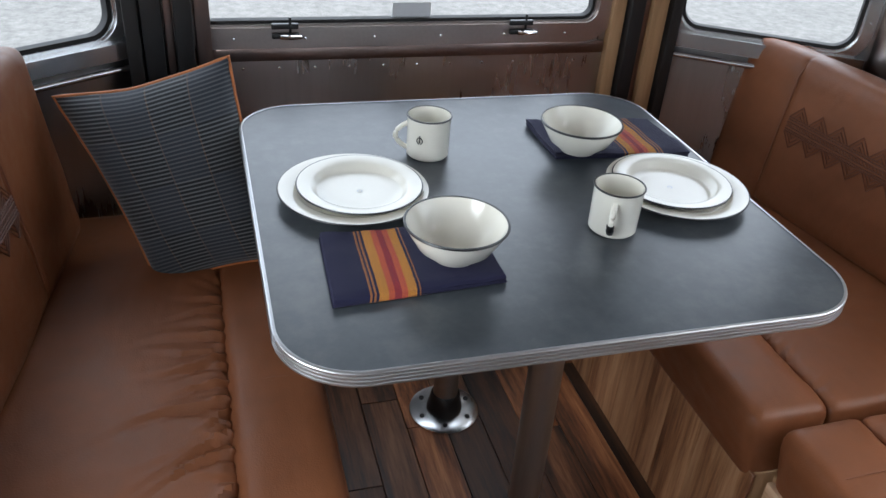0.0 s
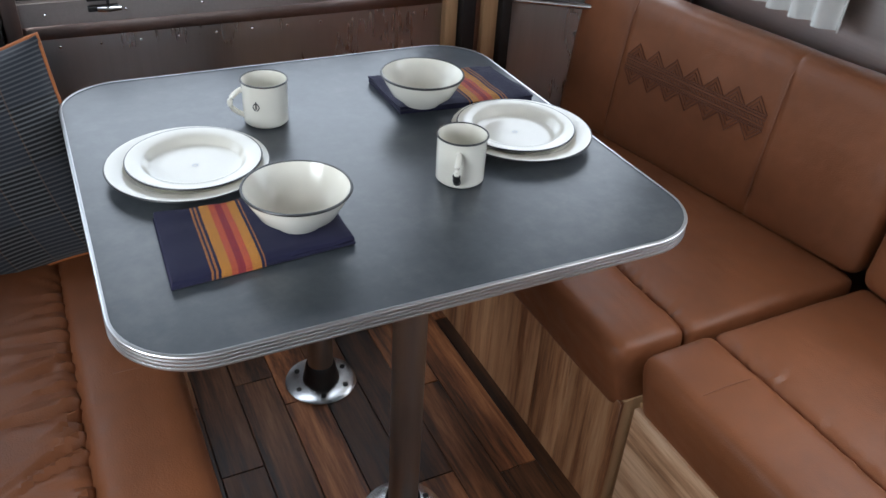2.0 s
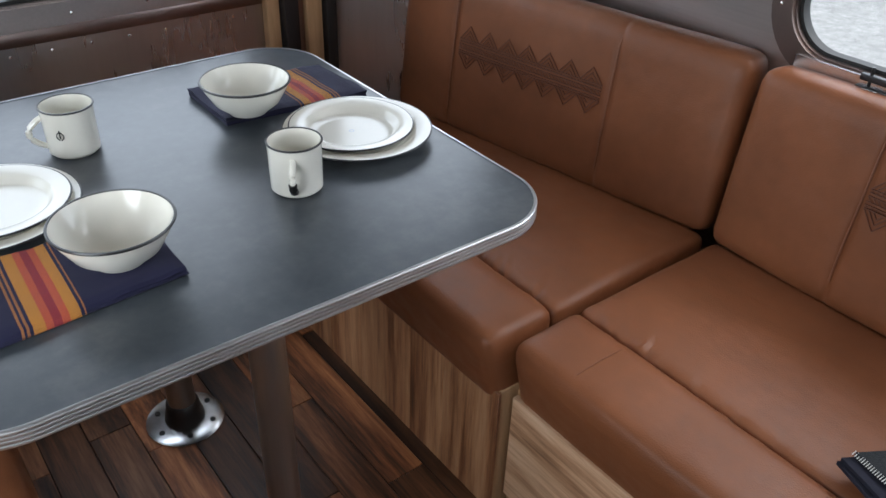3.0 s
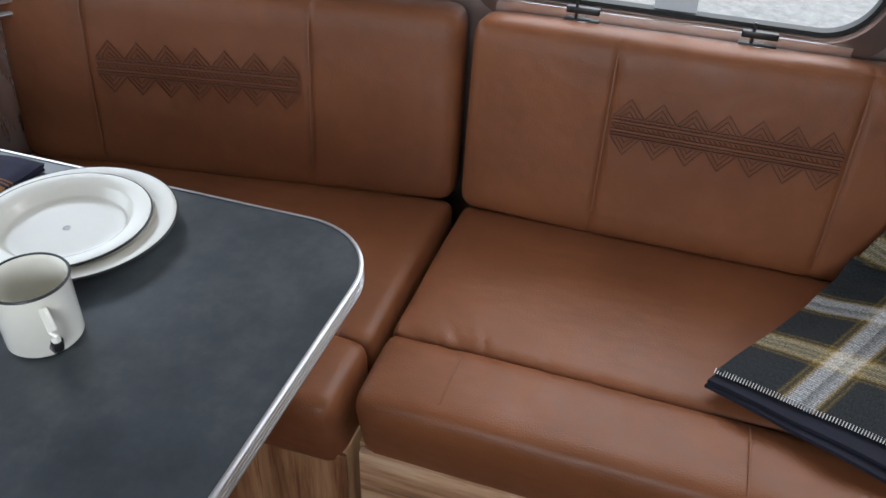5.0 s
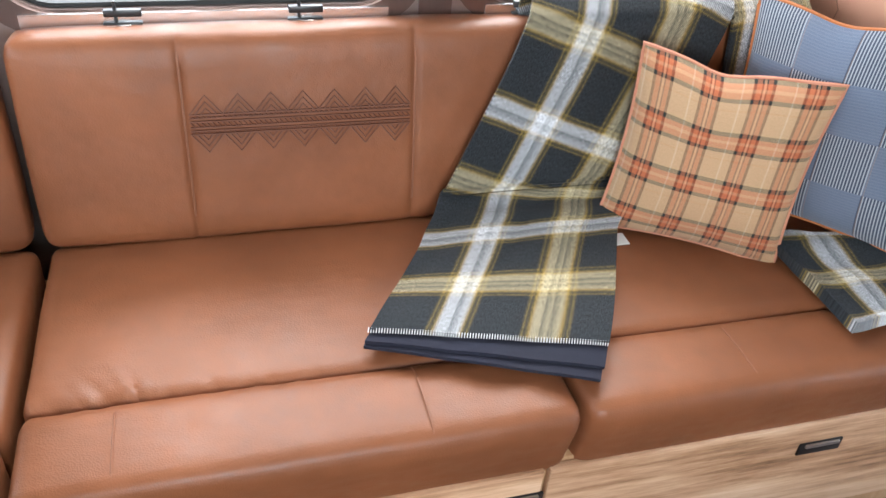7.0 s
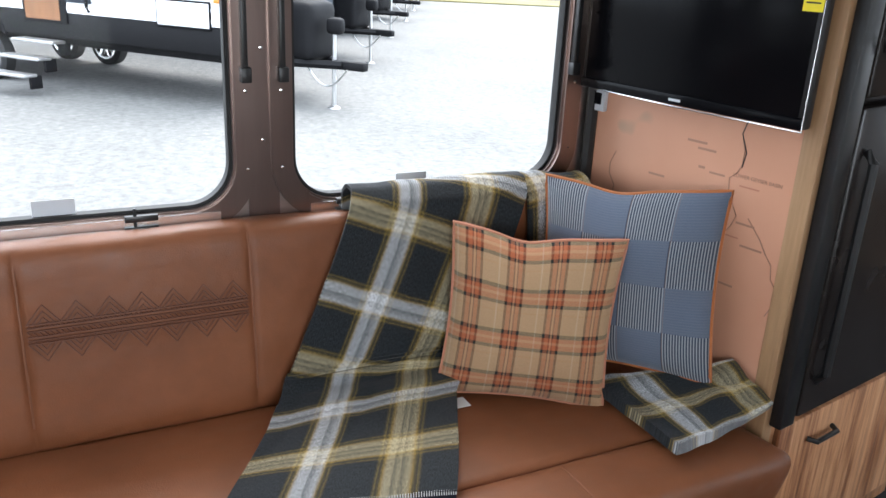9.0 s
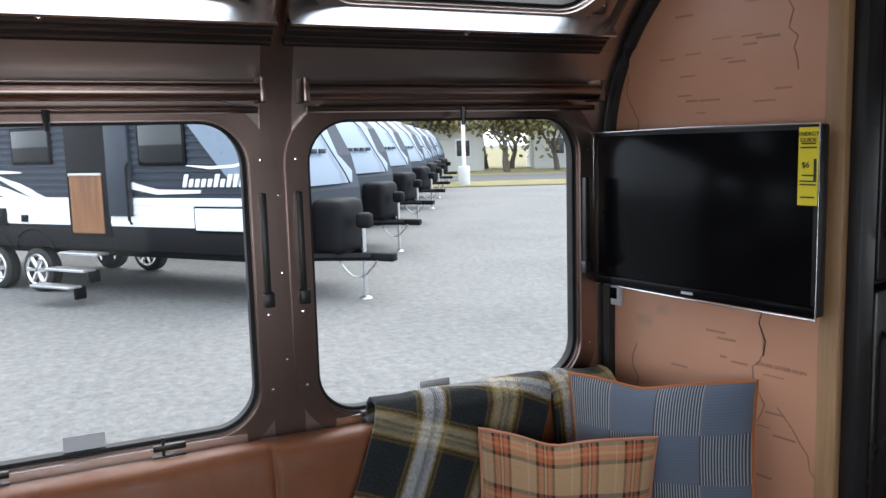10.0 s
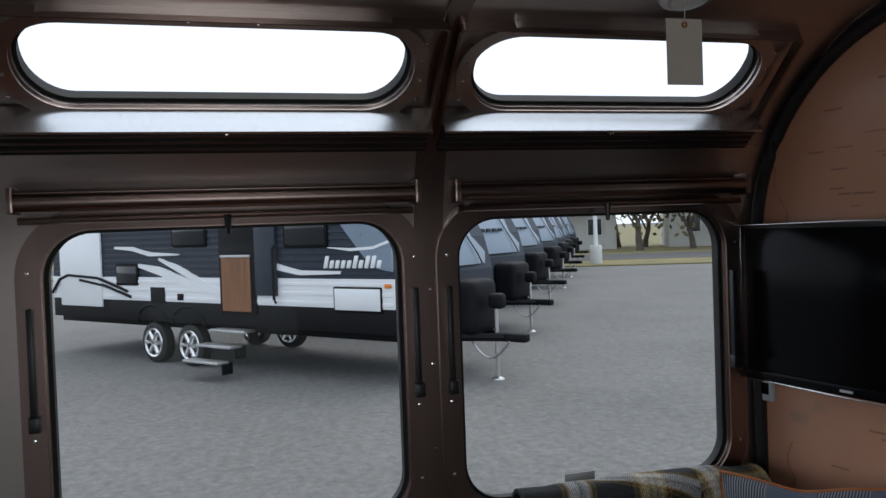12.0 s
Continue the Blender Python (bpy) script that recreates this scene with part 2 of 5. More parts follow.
def laminate():
    m, nt, bs = nodes("slate_laminate")
    v = coords(nt)
    a, b = noise_tex(nt, v, 4.5, 7, 0.68), noise_tex(nt, v, 26, 5, 0.7)
    c = ramp(nt, mix(nt, 0.35, a, b), [(0.3, (0.024, 0.030, 0.037)), (0.5, (0.052, 0.061, 0.070)), (0.62, (0.085, 0.092, 0.098)), (0.74, (0.115, 0.090, 0.072))])
    nt.links.new(c, bs.inputs["Base Color"])
    nt.links.new(ramp(nt, a, [(0.3, (0.29,) * 3), (0.7, (0.36,) * 3)]), bs.inputs["Roughness"])
    return m


M["table"] = laminate()
_k = (0.017, 0.020, 0.023)
_d = (0.20, 0.14, 0.03)
_w = (0.54, 0.56, 0.58)
_y = (0.33, 0.205, 0.035)
_p = (0.44, 0.38, 0.24)


def halo(a, b, rows, core):
    """Stops of a pale band with hard threads in the middle and a mustard halo that fades into the dark ground."""
    w = b - a
    out = [(a - 0.55 * w, _k), (a - 0.42 * w, _d), (a - 0.36 * w, _k), (a - 0.2 * w, _d), (a - 0.02, _y), (a, core)]
    for k in range(1, rows):
        out += [(a + w * (k - 0.12) / rows, core), (a + w * k / rows, tuple(0.45 * c for c in core))]
    return out + [(b, core), (b + 0.02, _y), (b + 0.2 * w, _d), (b + 0.36 * w, _k), (b + 0.42 * w, _d), (b + 0.55 * w, _k)]


M["blanket"] = weave("plaid_wool", halo(0.29, 0.385, 2, _w) + halo(0.70, 0.805, 3, _p), halo(0.19, 0.29, 2, _w) + halo(0.65, 0.755, 3, _p), 1.0, 2.9, 110, 0.42, stray=0.03, blend="LINEAR")
_t = (0.45, 0.29, 0.165)
_r = (0.42, 0.125, 0.055)
_g = (0.012, 0.045, 0.040)
_b = (0.045, 0.014, 0.012)
_s = (0.50, 0.24, 0.13)
M["plaid"] = weave("tan_plaid", [(0, _t), (0.10, (0.54, 0.42, 0.29)), (0.13, _t), (0.30, _b), (0.36, _r), (0.46, _b), (0.49, _s), (0.54, _b), (0.57, _r), (0.66, _b), (0.72, _t)],
                   [(0, _t), (0.13, (0.44, 0.25, 0.13)), (0.16, _t), (0.29, _g), (0.37, _r), (0.48, _s), (0.54, _r), (0.63, _g), (0.72, _t)], 4.0, 3.7, 130)
M["denim_dark"] = denim_patch("dark_patch_denim", (0.010, 0.013, 0.019), (0.030, 0.037, 0.052), (0.13, 0.138, 0.145), 50, True)
M["denim_blue"] = denim_patch("blue_patch_denim", (0.05, 0.068, 0.105), (0.15, 0.185, 0.25), (0.30, 0.32, 0.34), 68)
M["piping"] = paint("orange_piping", (0.42, 0.13, 0.035), 0.6)
M["pipingpink"] = paint("rose_piping", (0.48, 0.20, 0.12), 0.7)
_n1 = (0.016, 0.016, 0.042)
M["napkin"] = weave("striped_cotton", [(0, _n1), (0.205, (0.5, 0.2, 0.05)), (0.215, _n1), (0.23, (0.5, 0.2, 0.05)), (0.24, _n1), (0.255, (0.78, 0.33, 0.04)), (0.31, (0.74, 0.14, 0.05)),
                    (0.345, (0.42, 0.045, 0.04)), (0.385, (0.74, 0.14, 0.05)), (0.42, (0.78, 0.33, 0.04)), (0.47, _n1), (0.485, (0.5, 0.2, 0.05)), (0.495, _n1)],
                    [(0, _n1), (0.99, _n1)], 1.0, 1.0, 240, 0.1)


# ---- mesh helpers ----
def smooth(me, angle=40):
    for p in me.polygons:
        p.use_smooth = True
    me.set_sharp_from_angle(angle=radians(angle))


def part(name, bm, material, parent=None, label="", m=None, soft=True):
    me = bpy.data.meshes.new(name)
    bmesh.ops.recalc_face_normals(bm, faces=bm.faces)
    bm.to_mesh(me)
    bm.free()
    if soft:
        smooth(me)
    for mm in material if isinstance(material, (list, tuple)) else [material]:
        me.materials.append(mm)
    ob = new(name, me)
    if parent is not None:
        ob.parent = parent
    if m is not None:
        ob.matrix_basis = m
    if label:
        ob["label"] = label
    return ob


def thing(name, label, category, m=None, group="", kind=""):
    ob = tagged(new(name), label, category, group, kind)
    ob.empty_display_size = 0.05
    if m is not None:
        ob.matrix_basis = m
    return ob


def box(x0, x1, y0, y1, z0, z1, bev=0.0, seg=2, bm=None):
    out = bm or bmesh.new()
    b = bmesh.new()
    bmesh.ops.create_cube(b, size=1)
    for v in b.verts:
        v.co = ((x0 + x1) / 2 + v.co.x * (x1 - x0), (y0 + y1) / 2 + v.co.y * (y1 - y0), (z0 + z1) / 2 + v.co.z * (z1 - z0))
    if bev:
        bmesh.ops.bevel(b, geom=b.edges[:], offset=bev, segments=seg, profile=0.5, affect="EDGES")
    join(out, b)
    return out


def join(out, b, m=None):
    if m is not None:
        bmesh.ops.transform(b, matrix=m, verts=b.verts)
    me = bpy.data.meshes.new("tmp")
    b.to_mesh(me)
    b.free()
    out.from_mesh(me)
    bpy.data.meshes.remove(me)
    return out


def tube(pts, r, sides=8, closed=False, bm=None, caps=True):
    """A round bar along the points."""
    out = bm or bmesh.new()
    pts = [Vector(p) for p in pts]
    n = len(pts)
    rings = []
    for i, p in enumerate(pts):
        a = pts[(i - 1) % n] if closed or i else p
        b = pts[(i + 1) % n] if closed or i < n - 1 else p
        d = (b - a).normalized() if (b - a).length > 1e-9 else Vector((0, 0, 1))
        up = Vector((0, 0, 1)) if abs(d.z) < 0.9 else Vector((0, 1, 0))
        u = d.cross(up).normalized()
        w = d.cross(u)
        rr = r[i] if isinstance(r, (list, tuple)) else r
        rings.append([out.verts.new(p + (u * math.cos(k * 2 * math.pi / sides) + w * math.sin(k * 2 * math.pi / sides)) * rr) for k in range(sides)])
    for i in range(n if closed else n - 1):
        p, q = rings[i], rings[(i + 1) % n]
        for k in range(sides):
            out.faces.new((p[k], p[(k + 1) % sides], q[(k + 1) % sides], q[k]))
    if caps and not closed:
        out.faces.new(rings[0])
        out.faces.new(rings[-1])
    return out


def lathe(profile, steps=48, bm=None):
    """Turns (radius, height) pairs about z."""
    out = bm or bmesh.new()
    rows = []
    for r, z in profile:
        if r < 1e-6:
            rows.append([out.verts.new((0, 0, z))])
        else:
            rows.append([out.verts.new((r * math.cos(2 * math.pi * k / steps), r * math.sin(2 * math.pi * k / steps), z)) for k in range(steps)])
    for a, b in zip(rows, rows[1:]):
        for k in range(steps):
            j = (k + 1) % steps
            if len(a) == 1 and len(b) > 1:
                out.faces.new((a[0], b[j], b[k]))
            elif len(b) == 1 and len(a) > 1:
                out.faces.new((a[k], a[j], b[0]))
            elif len(a) > 1:
                out.faces.new((a[k], a[j], b[j], b[k]))
    return out


def rounded(x0, x1, y0, y1, r, steps=8):
    """Outline of a rectangle with round corners, counter-clockwise."""
    pts = []
    for cx, cy, a0 in ((x1 - r, y0 + r, -90), (x1 - r, y1 - r, 0), (x0 + r, y1 - r, 90), (x0 + r, y0 + r, 180)):
        for k in range(steps + 1):
            a = radians(a0 + 90 * k / steps)
            pts.append((cx + r * math.cos(a), cy + r * math.sin(a)))
    return pts


def inside(p, rect):
    x0, x1, y0, y1, r = rect
    qx, qy = max(abs(p[0] - (x0 + x1) / 2) - (x1 - x0) / 2 + r, 0), max(abs(p[1] - (y0 + y1) / 2) - (y1 - y0) / 2 + r, 0)
    return math.hypot(qx, qy) < r if qx or qy else True


def sheet(u_range, v_range, step, place, holes=(), thick=0.02, vstep=None):
    """A skin over (u, v), set in space by place(u, v, depth), with round-cornered openings and real thickness."""
    nu, nv = max(1, round((u_range[1] - u_range[0]) / step)), max(1, round((v_range[1] - v_range[0]) / (vstep or step)))
    us = [u_range[0] + (u_range[1] - u_range[0]) * i / nu for i in range(nu + 1)]
    vs = [v_range[0] + (v_range[1] - v_range[0]) * j / nv for j in range(nv + 1)]
    bm = bmesh.new()
    keep = {}
    for i in range(nu):
        for j in range(nv):
            c = ((us[i] + us[i + 1]) / 2, (vs[j] + vs[j + 1]) / 2)
            if not any(inside(c, h) for h in holes):
                keep[i, j] = True
    front, back = {}, {}

    def vert(d, i, j, depth):
        if (i, j) not in d:
            d[i, j] = bm.verts.new(place(us[i], vs[j], depth))
        return d[i, j]

    for i, j in keep:
        q = ((i, j), (i + 1, j), (i + 1, j + 1), (i, j + 1))
        bm.faces.new([vert(front, *c, 0) for c in q])
        bm.faces.new([vert(back, *c, thick) for c in reversed(q)])
        for (di, dj), (a, b) in (((-1, 0), (0, 3)), ((1, 0), (1, 2)), ((0, -1), (0, 1)), ((0, 1), (3, 2))):
            if (i + di, j + dj) not in keep:
                bm.faces.new((vert(front, *q[a], 0), vert(front, *q[b], 0), vert(back, *q[b], thick), vert(back, *q[a], thick)))
    return bm


def ring(outline_in, outline_out, place, d0, d1, bm=None):
    """A frame between two outlines, from depth d0 to d1, with a chamfer on its inner lip."""
    out = bm or bmesh.new()
    rows = [[out.verts.new(place(u, v, d)) for u, v in o] for o, d in ((outline_out, d1), (outline_out, d0), (outline_in, d0), (outline_in, d1))]
    n = len(outline_in)
    for a, b in ((0, 1), (1, 2), (2, 3), (3, 0)):
        for k in range(n):
            out.faces.new((rows[a][k], rows[a][(k + 1) % n], rows[b][(k + 1) % n], rows[b][k]))
    return out


def spans(h, r, step, extra=()):
    """Even steps along an edge, close together at its two round ends and at each extra place."""
    n = max(2, math.ceil(2 * (h - r) / step))
    out = [-h, -h + 0.12 * r, -h + 0.42 * r, h - 0.42 * r, h - 0.12 * r, h] + [-(h - r) + 2 * (h - r) * k / n for k in range(n + 1)]
    out += [e + d for e in extra for d in (-0.016, -0.009, -0.004, 0.0, 0.004, 0.009, 0.016)]
    return sorted({round(v, 5) for v in out})


def creases(side, clusters, seed):
    """Folds that run in from a puckered seam: place along it, length, slant, depth and width."""
    rg = random.Random(seed)
    out = []
    for centre, spread, count, length in clusters:
        for k in range(count):
            y = centre + spread * (k / max(1, count - 1) - 0.5) + rg.uniform(-0.008, 0.008)
            out.append((y, length * rg.uniform(0.35, 1.25), rg.uniform(-0.15, 0.75) * (1 if length < 0.06 else -0.9), rg.uniform(0.4, 1.0) * (0.0055 if length < 0.06 else 0.010), rg.uniform(0.005, 0.009)))
    return out


def pad(sx, sy, sz, r=0.03, puff=0.012, step=0.03, seed=0, side=0, folds=(), grooves=()):
    """An upholstered block about the origin: soft edges, crowned faces, folds that run in from the seam on one side."""
    bm = bmesh.new()
    h = Vector((sx / 2, sy / 2, sz / 2))
    ax = [spans(h.x, r, step, grooves), spans(h.y, r, step), spans(h.z, r, max(step, 0.02))]
    made = {}

    def vert(i, j, k):
        if (i, j, k) in made:
            return made[i, j, k]
        p = Vector((ax[0][i], ax[1][j], ax[2][k]))
        q = Vector([max(-h[a] + r, min(h[a] - r, p[a])) for a in range(3)])
        d = p - q
        if d.length > 1e-9:
            d = d.normalized() * r
        o = q + d
        fx, fy, fz = (max(0.0, 1 - (o[a] / h[a]) ** 2) for a in range(3))
        if abs(o.z) > h.z * 0.6:
            o.z += math.copysign(puff, o.z) * fx ** 0.5 * fy ** 0.5
        if abs(o.x) > h.x * 0.6:
            o.x += math.copysign(puff * 0.6, o.x) * fy ** 0.5 * fz ** 0.5
        if folds and o.z > 0:
            s = h.x - side * o.x
            if s < 0.3:
                for y0, length, slant, depth, wide in folds:
                    e = o.y - y0 - slant * s - 0.012 * math.sin(s * 25 + y0 * 40)
                    if abs(e) < 0.05:
                        o.z += depth * math.exp(-(s / length) ** 2) * (0.8 * math.exp(-((e - 1.7 * wide) / (1.2 * wide)) ** 2) - math.exp(-(e / wide) ** 2)) * (1 + 0.6 * wide)
        for gr in grooves:
            o.y -= math.copysign(0.004, o.y) * math.exp(-((o.x - gr) / 0.006) ** 2)
        o.z += 0.0030 * noise.noise(Vector((o.x * 5 + seed, o.y * 5, o.z * 5)))
        o.y += 0.0030 * noise.noise(Vector((o.x * 6, o.z * 7, seed + 3))) * (abs(o.y) > h.y * 0.8)
        made[i, j, k] = bm.verts.new(o)
        return made[i, j, k]

    nx, ny, nz = (len(a) - 1 for a in ax)
    for i in range(nx):
        for j in range(ny):
            for k in (0, nz):
                bm.faces.new((vert(i, j, k), vert(i + 1, j, k), vert(i + 1, j + 1, k), vert(i, j + 1, k)))
        for k in range(nz):
            for j in (0, ny):
                bm.faces.new((vert(i, j, k), vert(i + 1, j, k), vert(i + 1, j, k + 1), vert(i, j, k + 1)))
    for j in range(ny):
        for k in range(nz):
            for i in (0, nx):
                bm.faces.new((vert(i, j, k), vert(i, j + 1, k), vert(i, j + 1, k + 1), vert(i, j, k + 1)))
    return bm


def lettering(name, text, size, material, m, parent=None, depth=0.0006):
    cu = bpy.data.curves.new(name, "FONT")
    cu.body, cu.size, cu.extrude = text, size, depth
    cu.align_x, cu.align_y = "CENTER", "CENTER"
    tmp = bpy.data.objects.new("tmp", cu)
    scene.collection.objects.link(tmp)
    me = bpy.data.meshes.new_from_object(tmp.evaluated_get(bpy.context.evaluated_depsgraph_get()))
    bpy.data.objects.remove(tmp)
    ob = new(name, me)
    me.materials.clear()
    me.materials.append(material)
    if parent is not None:
        ob.parent = parent
    ob.matrix_basis = m
    return ob

# ---- the shell of the trailer ----
XR, XL, ZC, RC = 2.12, 0.05, 1.33, 0.46
S1 = ZC + RC * math.pi / 2
YB, YP, YF = 2.26, -0.20, -2.6


def on_right(u, s, d):
    if s <= ZC:
        return (XR + d, u, s)
    a = (s - ZC) / RC
    return (XR - RC + (RC + d) * math.cos(a), u, ZC + (RC + d) * math.sin(a))


def on_left(u, s, d):
    x, y, z = on_right(u, s, d)
    return (XL + XR - x, y, z)


def on_back(u, v, d):
    return (u, YB + d, v)


CORNER = Vector((2.12 - 1.72, 2.0 - 2.26, 0)).normalized()
CORNER_LEN = math.hypot(2.12 - 1.72, 0.26)


def on_corner_right(u, v, d):
    return (1.72 + CORNER.x * u - CORNER.y * d, YB + CORNER.y * u + CORNER.x * d, v)


def on_corner_left(u, v, d):
    x, y, z = on_corner_right(u, v, d)
    return (XL + XR - x, y, z)


W1, W2 = (0.617, 1.262, 0.823, 1.411, 0.085), (-0.113, 0.501, 0.823, 1.411, 0.085)
U1, U2 = (0.622, 1.262, 1.645, 1.812, 0.08), (-0.082, 0.508, 1.645, 1.812, 0.08)
# the next two openings are unseen, added only to let light in
ADDED_SIDE = (-1.75, -1.05, 0.30, 1.42, 0.05)
ADDED_END = (0.45, 1.72, 0.75, 1.45, 0.06)
HATCH = (0.586, 1.517, 0.815, 1.46, 0.03)
CW = (0.03, CORNER_LEN - 0.04, 0.80, 1.40, 0.05)


def grow(h, k):
    return (h[0] - k, h[1] + k, h[2] - k, h[3] + k, max(0.004, h[4] + k))


def setting(name, bm, mat, label):
    return tagged(part(name, bm, mat), label, name.split("_")[0], kind="structure")


wall_right = setting("wall_right", sheet((YP - 0.02, 2.0), (0, S1), 0.016, on_right, (grow(W1, 0.012), grow(W2, 0.012), grow(U1, 0.012), grow(U2, 0.012)), 0.03), M["skin"], "brushed aluminium side wall with riveted window openings")
wall_left = setting("wall_left", sheet((YF, 2.0), (0, S1), 0.02, on_left, (grow(W1, 0.012), grow(ADDED_SIDE, 0.012)), 0.03), M["skin"], "brushed aluminium side wall opposite the sofa")
wall_front_right = setting("wall_front", sheet((YF, YP - 0.02), (0, S1), 0.1, on_right, (), 0.03), M["skin"], "aluminium wall behind the partition")
wall_back = setting("wall_back", sheet((XL + 0.40, 1.72), (0, 1.80), 0.016, on_back, (grow(HATCH, 0.01),), 0.03), M["skinv"], "brushed stainless rear hatch panel with rivets")
wall_corner_a = setting("wall_corner_right", sheet((0, CORNER_LEN), (0, 1.80), 0.016, on_corner_right, (grow(CW, 0.01),), 0.03), M["skinv"], "angled stainless corner wall with a window")
wall_corner_b = setting("wall_corner_left", sheet((0, CORNER_LEN), (0, 1.80), 0.016, on_corner_left, (grow(CW, 0.01),), 0.03), M["skinv"], "angled stainless corner wall with a window")
setting("ceiling", box(XL + RC, XR - RC, YF, 2.3, ZC + RC, ZC + RC + 0.03), M["skin"], "low aluminium ceiling of the trailer")
setting("ceiling_rear", box(XL, XR, 2.0, 2.32, ZC + RC + 0.001, ZC + RC + 0.032), M["skin"], "aluminium ceiling above the rear hatch")
setting("wall_far", sheet((XL, XR), (0, 1.82), 0.03, lambda u, v, d: (u, YF - d, v), (grow(ADDED_END, 0.01),), 0.03), M["oak"], "plain panel closing the far end of the aisle")
floor = setting("floor", box(XL, XR, YF, 2.3, -0.06, -0.005), M["rubber"], "dark wooden plank floor")

rivet_mesh = bpy.data.meshes.new("rivet")
_b = lathe([(0.0035, 0), (0.003, 0.0014), (0.0, 0.002)], 8)
_b.to_mesh(rivet_mesh)
_b.free()
rivet_mesh.materials.append(M["chrome"])


def rivet(parent, place, u, v, d=0.0):
    p, q, r = Vector(place(u, v, d)), Vector(place(u + 0.001, v, d)), Vector(place(u, v + 0.001, d))
    n = (q - p).cross(r - p).normalized()
    if n.dot(Vector(place(u, v, -0.1)) - p) < 0:
        n = -n
    ob = new("rivet", rivet_mesh)
    ob.parent = parent
    ob.matrix_basis = Matrix.Translation(p) @ n.to_track_quat("Z", "Y").to_matrix().to_4x4()


def window(name, label, hole, place, mat, wide=0.045, proud=0.014, glass="glass"):
    """A fixed light: frame with inner lip, black seal and a pane."""
    w = thing(name, label, "window", kind="structure")
    x0, x1, y0, y1, r = hole
    steps = 10

    def path(k, fine=0.02):
        a = rounded(x0 - k, x1 + k, y0 - k, y1 + k, max(0.004, r + k), steps)
        out = []
        for p, q in zip(a, a[1:] + a[:1]):
            n = max(1, int(math.dist(p, q) / fine))
            out += [(p[0] + (q[0] - p[0]) * i / n, p[1] + (q[1] - p[1]) * i / n) for i in range(n)]
        return out

    base = path(wide)

    def fit(k):
        cx, cy = (x0 + x1) / 2, (y0 + y1) / 2
        hx, hy = (x1 - x0) / 2, (y1 - y0) / 2
        out = []
        for u, v in base:
            du, dv = u - cx, v - cy
            iu, iv = max(-hx + r, min(hx - r, du)), max(-hy + r, min(hy - r, dv))
            e = Vector((du - iu, dv - iv))
            e = e.normalized() * (r + k) if e.length else e
            out.append((cx + iu + e.x, cy + iv + e.y))
        return out

    bm = ring(fit(0.004), fit(wide), place, -proud, 0.006)
    part("window_frame", bm, mat, w, "rounded metal window frame")
    part("reveal", ring(fit(0.0), fit(0.006), place, -0.006, 0.03), mat, w)
    part("seal", ring(fit(-0.007), fit(0.003), place, 0.004, 0.026), M["rubber"], w, "black rubber seal")
    bm = bmesh.new()
    o = fit(-0.003)
    n = 16
    # pane as strips so that it follows the curve of the wall
    for i in range(n):
        va, vb = y0 + (y1 - y0) * i / n, y0 + (y1 - y0) * (i + 1) / n
        row = []
        for v in (va, vb):
            dv = max(0.0, abs(v - (y0 + y1) / 2) - (y1 - y0) / 2 + r)
            cut = r - math.sqrt(max(0.0, r * r - dv * dv))
            row.append((x0 + cut, x1 - cut, v))
        q = [bm.verts.new(place(a, v, 0.016)) for a, v in ((row[0][0], va), (row[0][1], va), (row[1][1], vb), (row[1][0], vb))]
        try:
            bm.faces.new(q)
        except ValueError:
            pass
    pane = part("pane", bm, M[glass], w, "window pane", soft=False)
    pane.visible_shadow = False
    for k in range(6):
        for v in (y0 - wide * 0.55, y1 + wide * 0.55):
            rivet(w, place, x0 + (x1 - x0) * (k + 0.5) / 6, v, -proud)
    for k in range(4):
        for u in (x0 - wide * 0.55, x1 + wide * 0.55):
            rivet(w, place, u, y0 + (y1 - y0) * (k + 0.5) / 4, -proud)
    return w


window_1 = window("window_1", "rounded side window above the sofa, aluminium frame with painted brown reflections", W1, on_right, M["brownish"])
window_2 = window("window_2", "rounded side window beside the partition, aluminium frame with painted brown reflections", W2, on_right, M["brownish"])
window_3 = window("window_3", "long pill-shaped roof window in an aluminium frame", U1, on_right, M["skin"], 0.03, glass="tinted")
window_4 = window("window_4", "long pill-shaped roof window in an aluminium frame", U2, on_right, M["skin"], 0.03, glass="tinted")
window_5 = window("window_5", "rear hatch window in a grey metal frame", HATCH, on_back, M["skin"], 0.05)
window_6 = window("window_6", "angled corner window with a bright sill", CW, on_corner_right, M["alu"], 0.03)
window_7 = window("window_7", "angled corner window with a bright sill", CW, on_corner_left, M["alu"], 0.03)
# window_8 is unseen, mirrored from window_1 to light the sofa side
window_8 = window("window_8", "assumed side window opposite the sofa, unseen, lets light in", W1, on_left, M["brownish"])
# window_12 and window_13 are added out of view for more light
window_12 = window("window_12", "unseen opening added in the aisle wall for a fill lamp", ADDED_SIDE, on_left, M["brownish"])
window_13 = window("window_13", "unseen opening added in the far wall to let light in", ADDED_END, lambda u, v, d: (u, YF - d, v), M["brownish"])
# added fill lamps, out of view, in place of stronger sky light
fill_lamp("daylight_left", pose(XL - 0.05, 0.94, 1.11, 0, -90, 0), 0.58, 0.64, 3.4)
fill_lamp("daylight_door", pose(XL - 0.05, -1.40, 0.86, 0, -90, 0), 1.1, 0.70, 0.5)


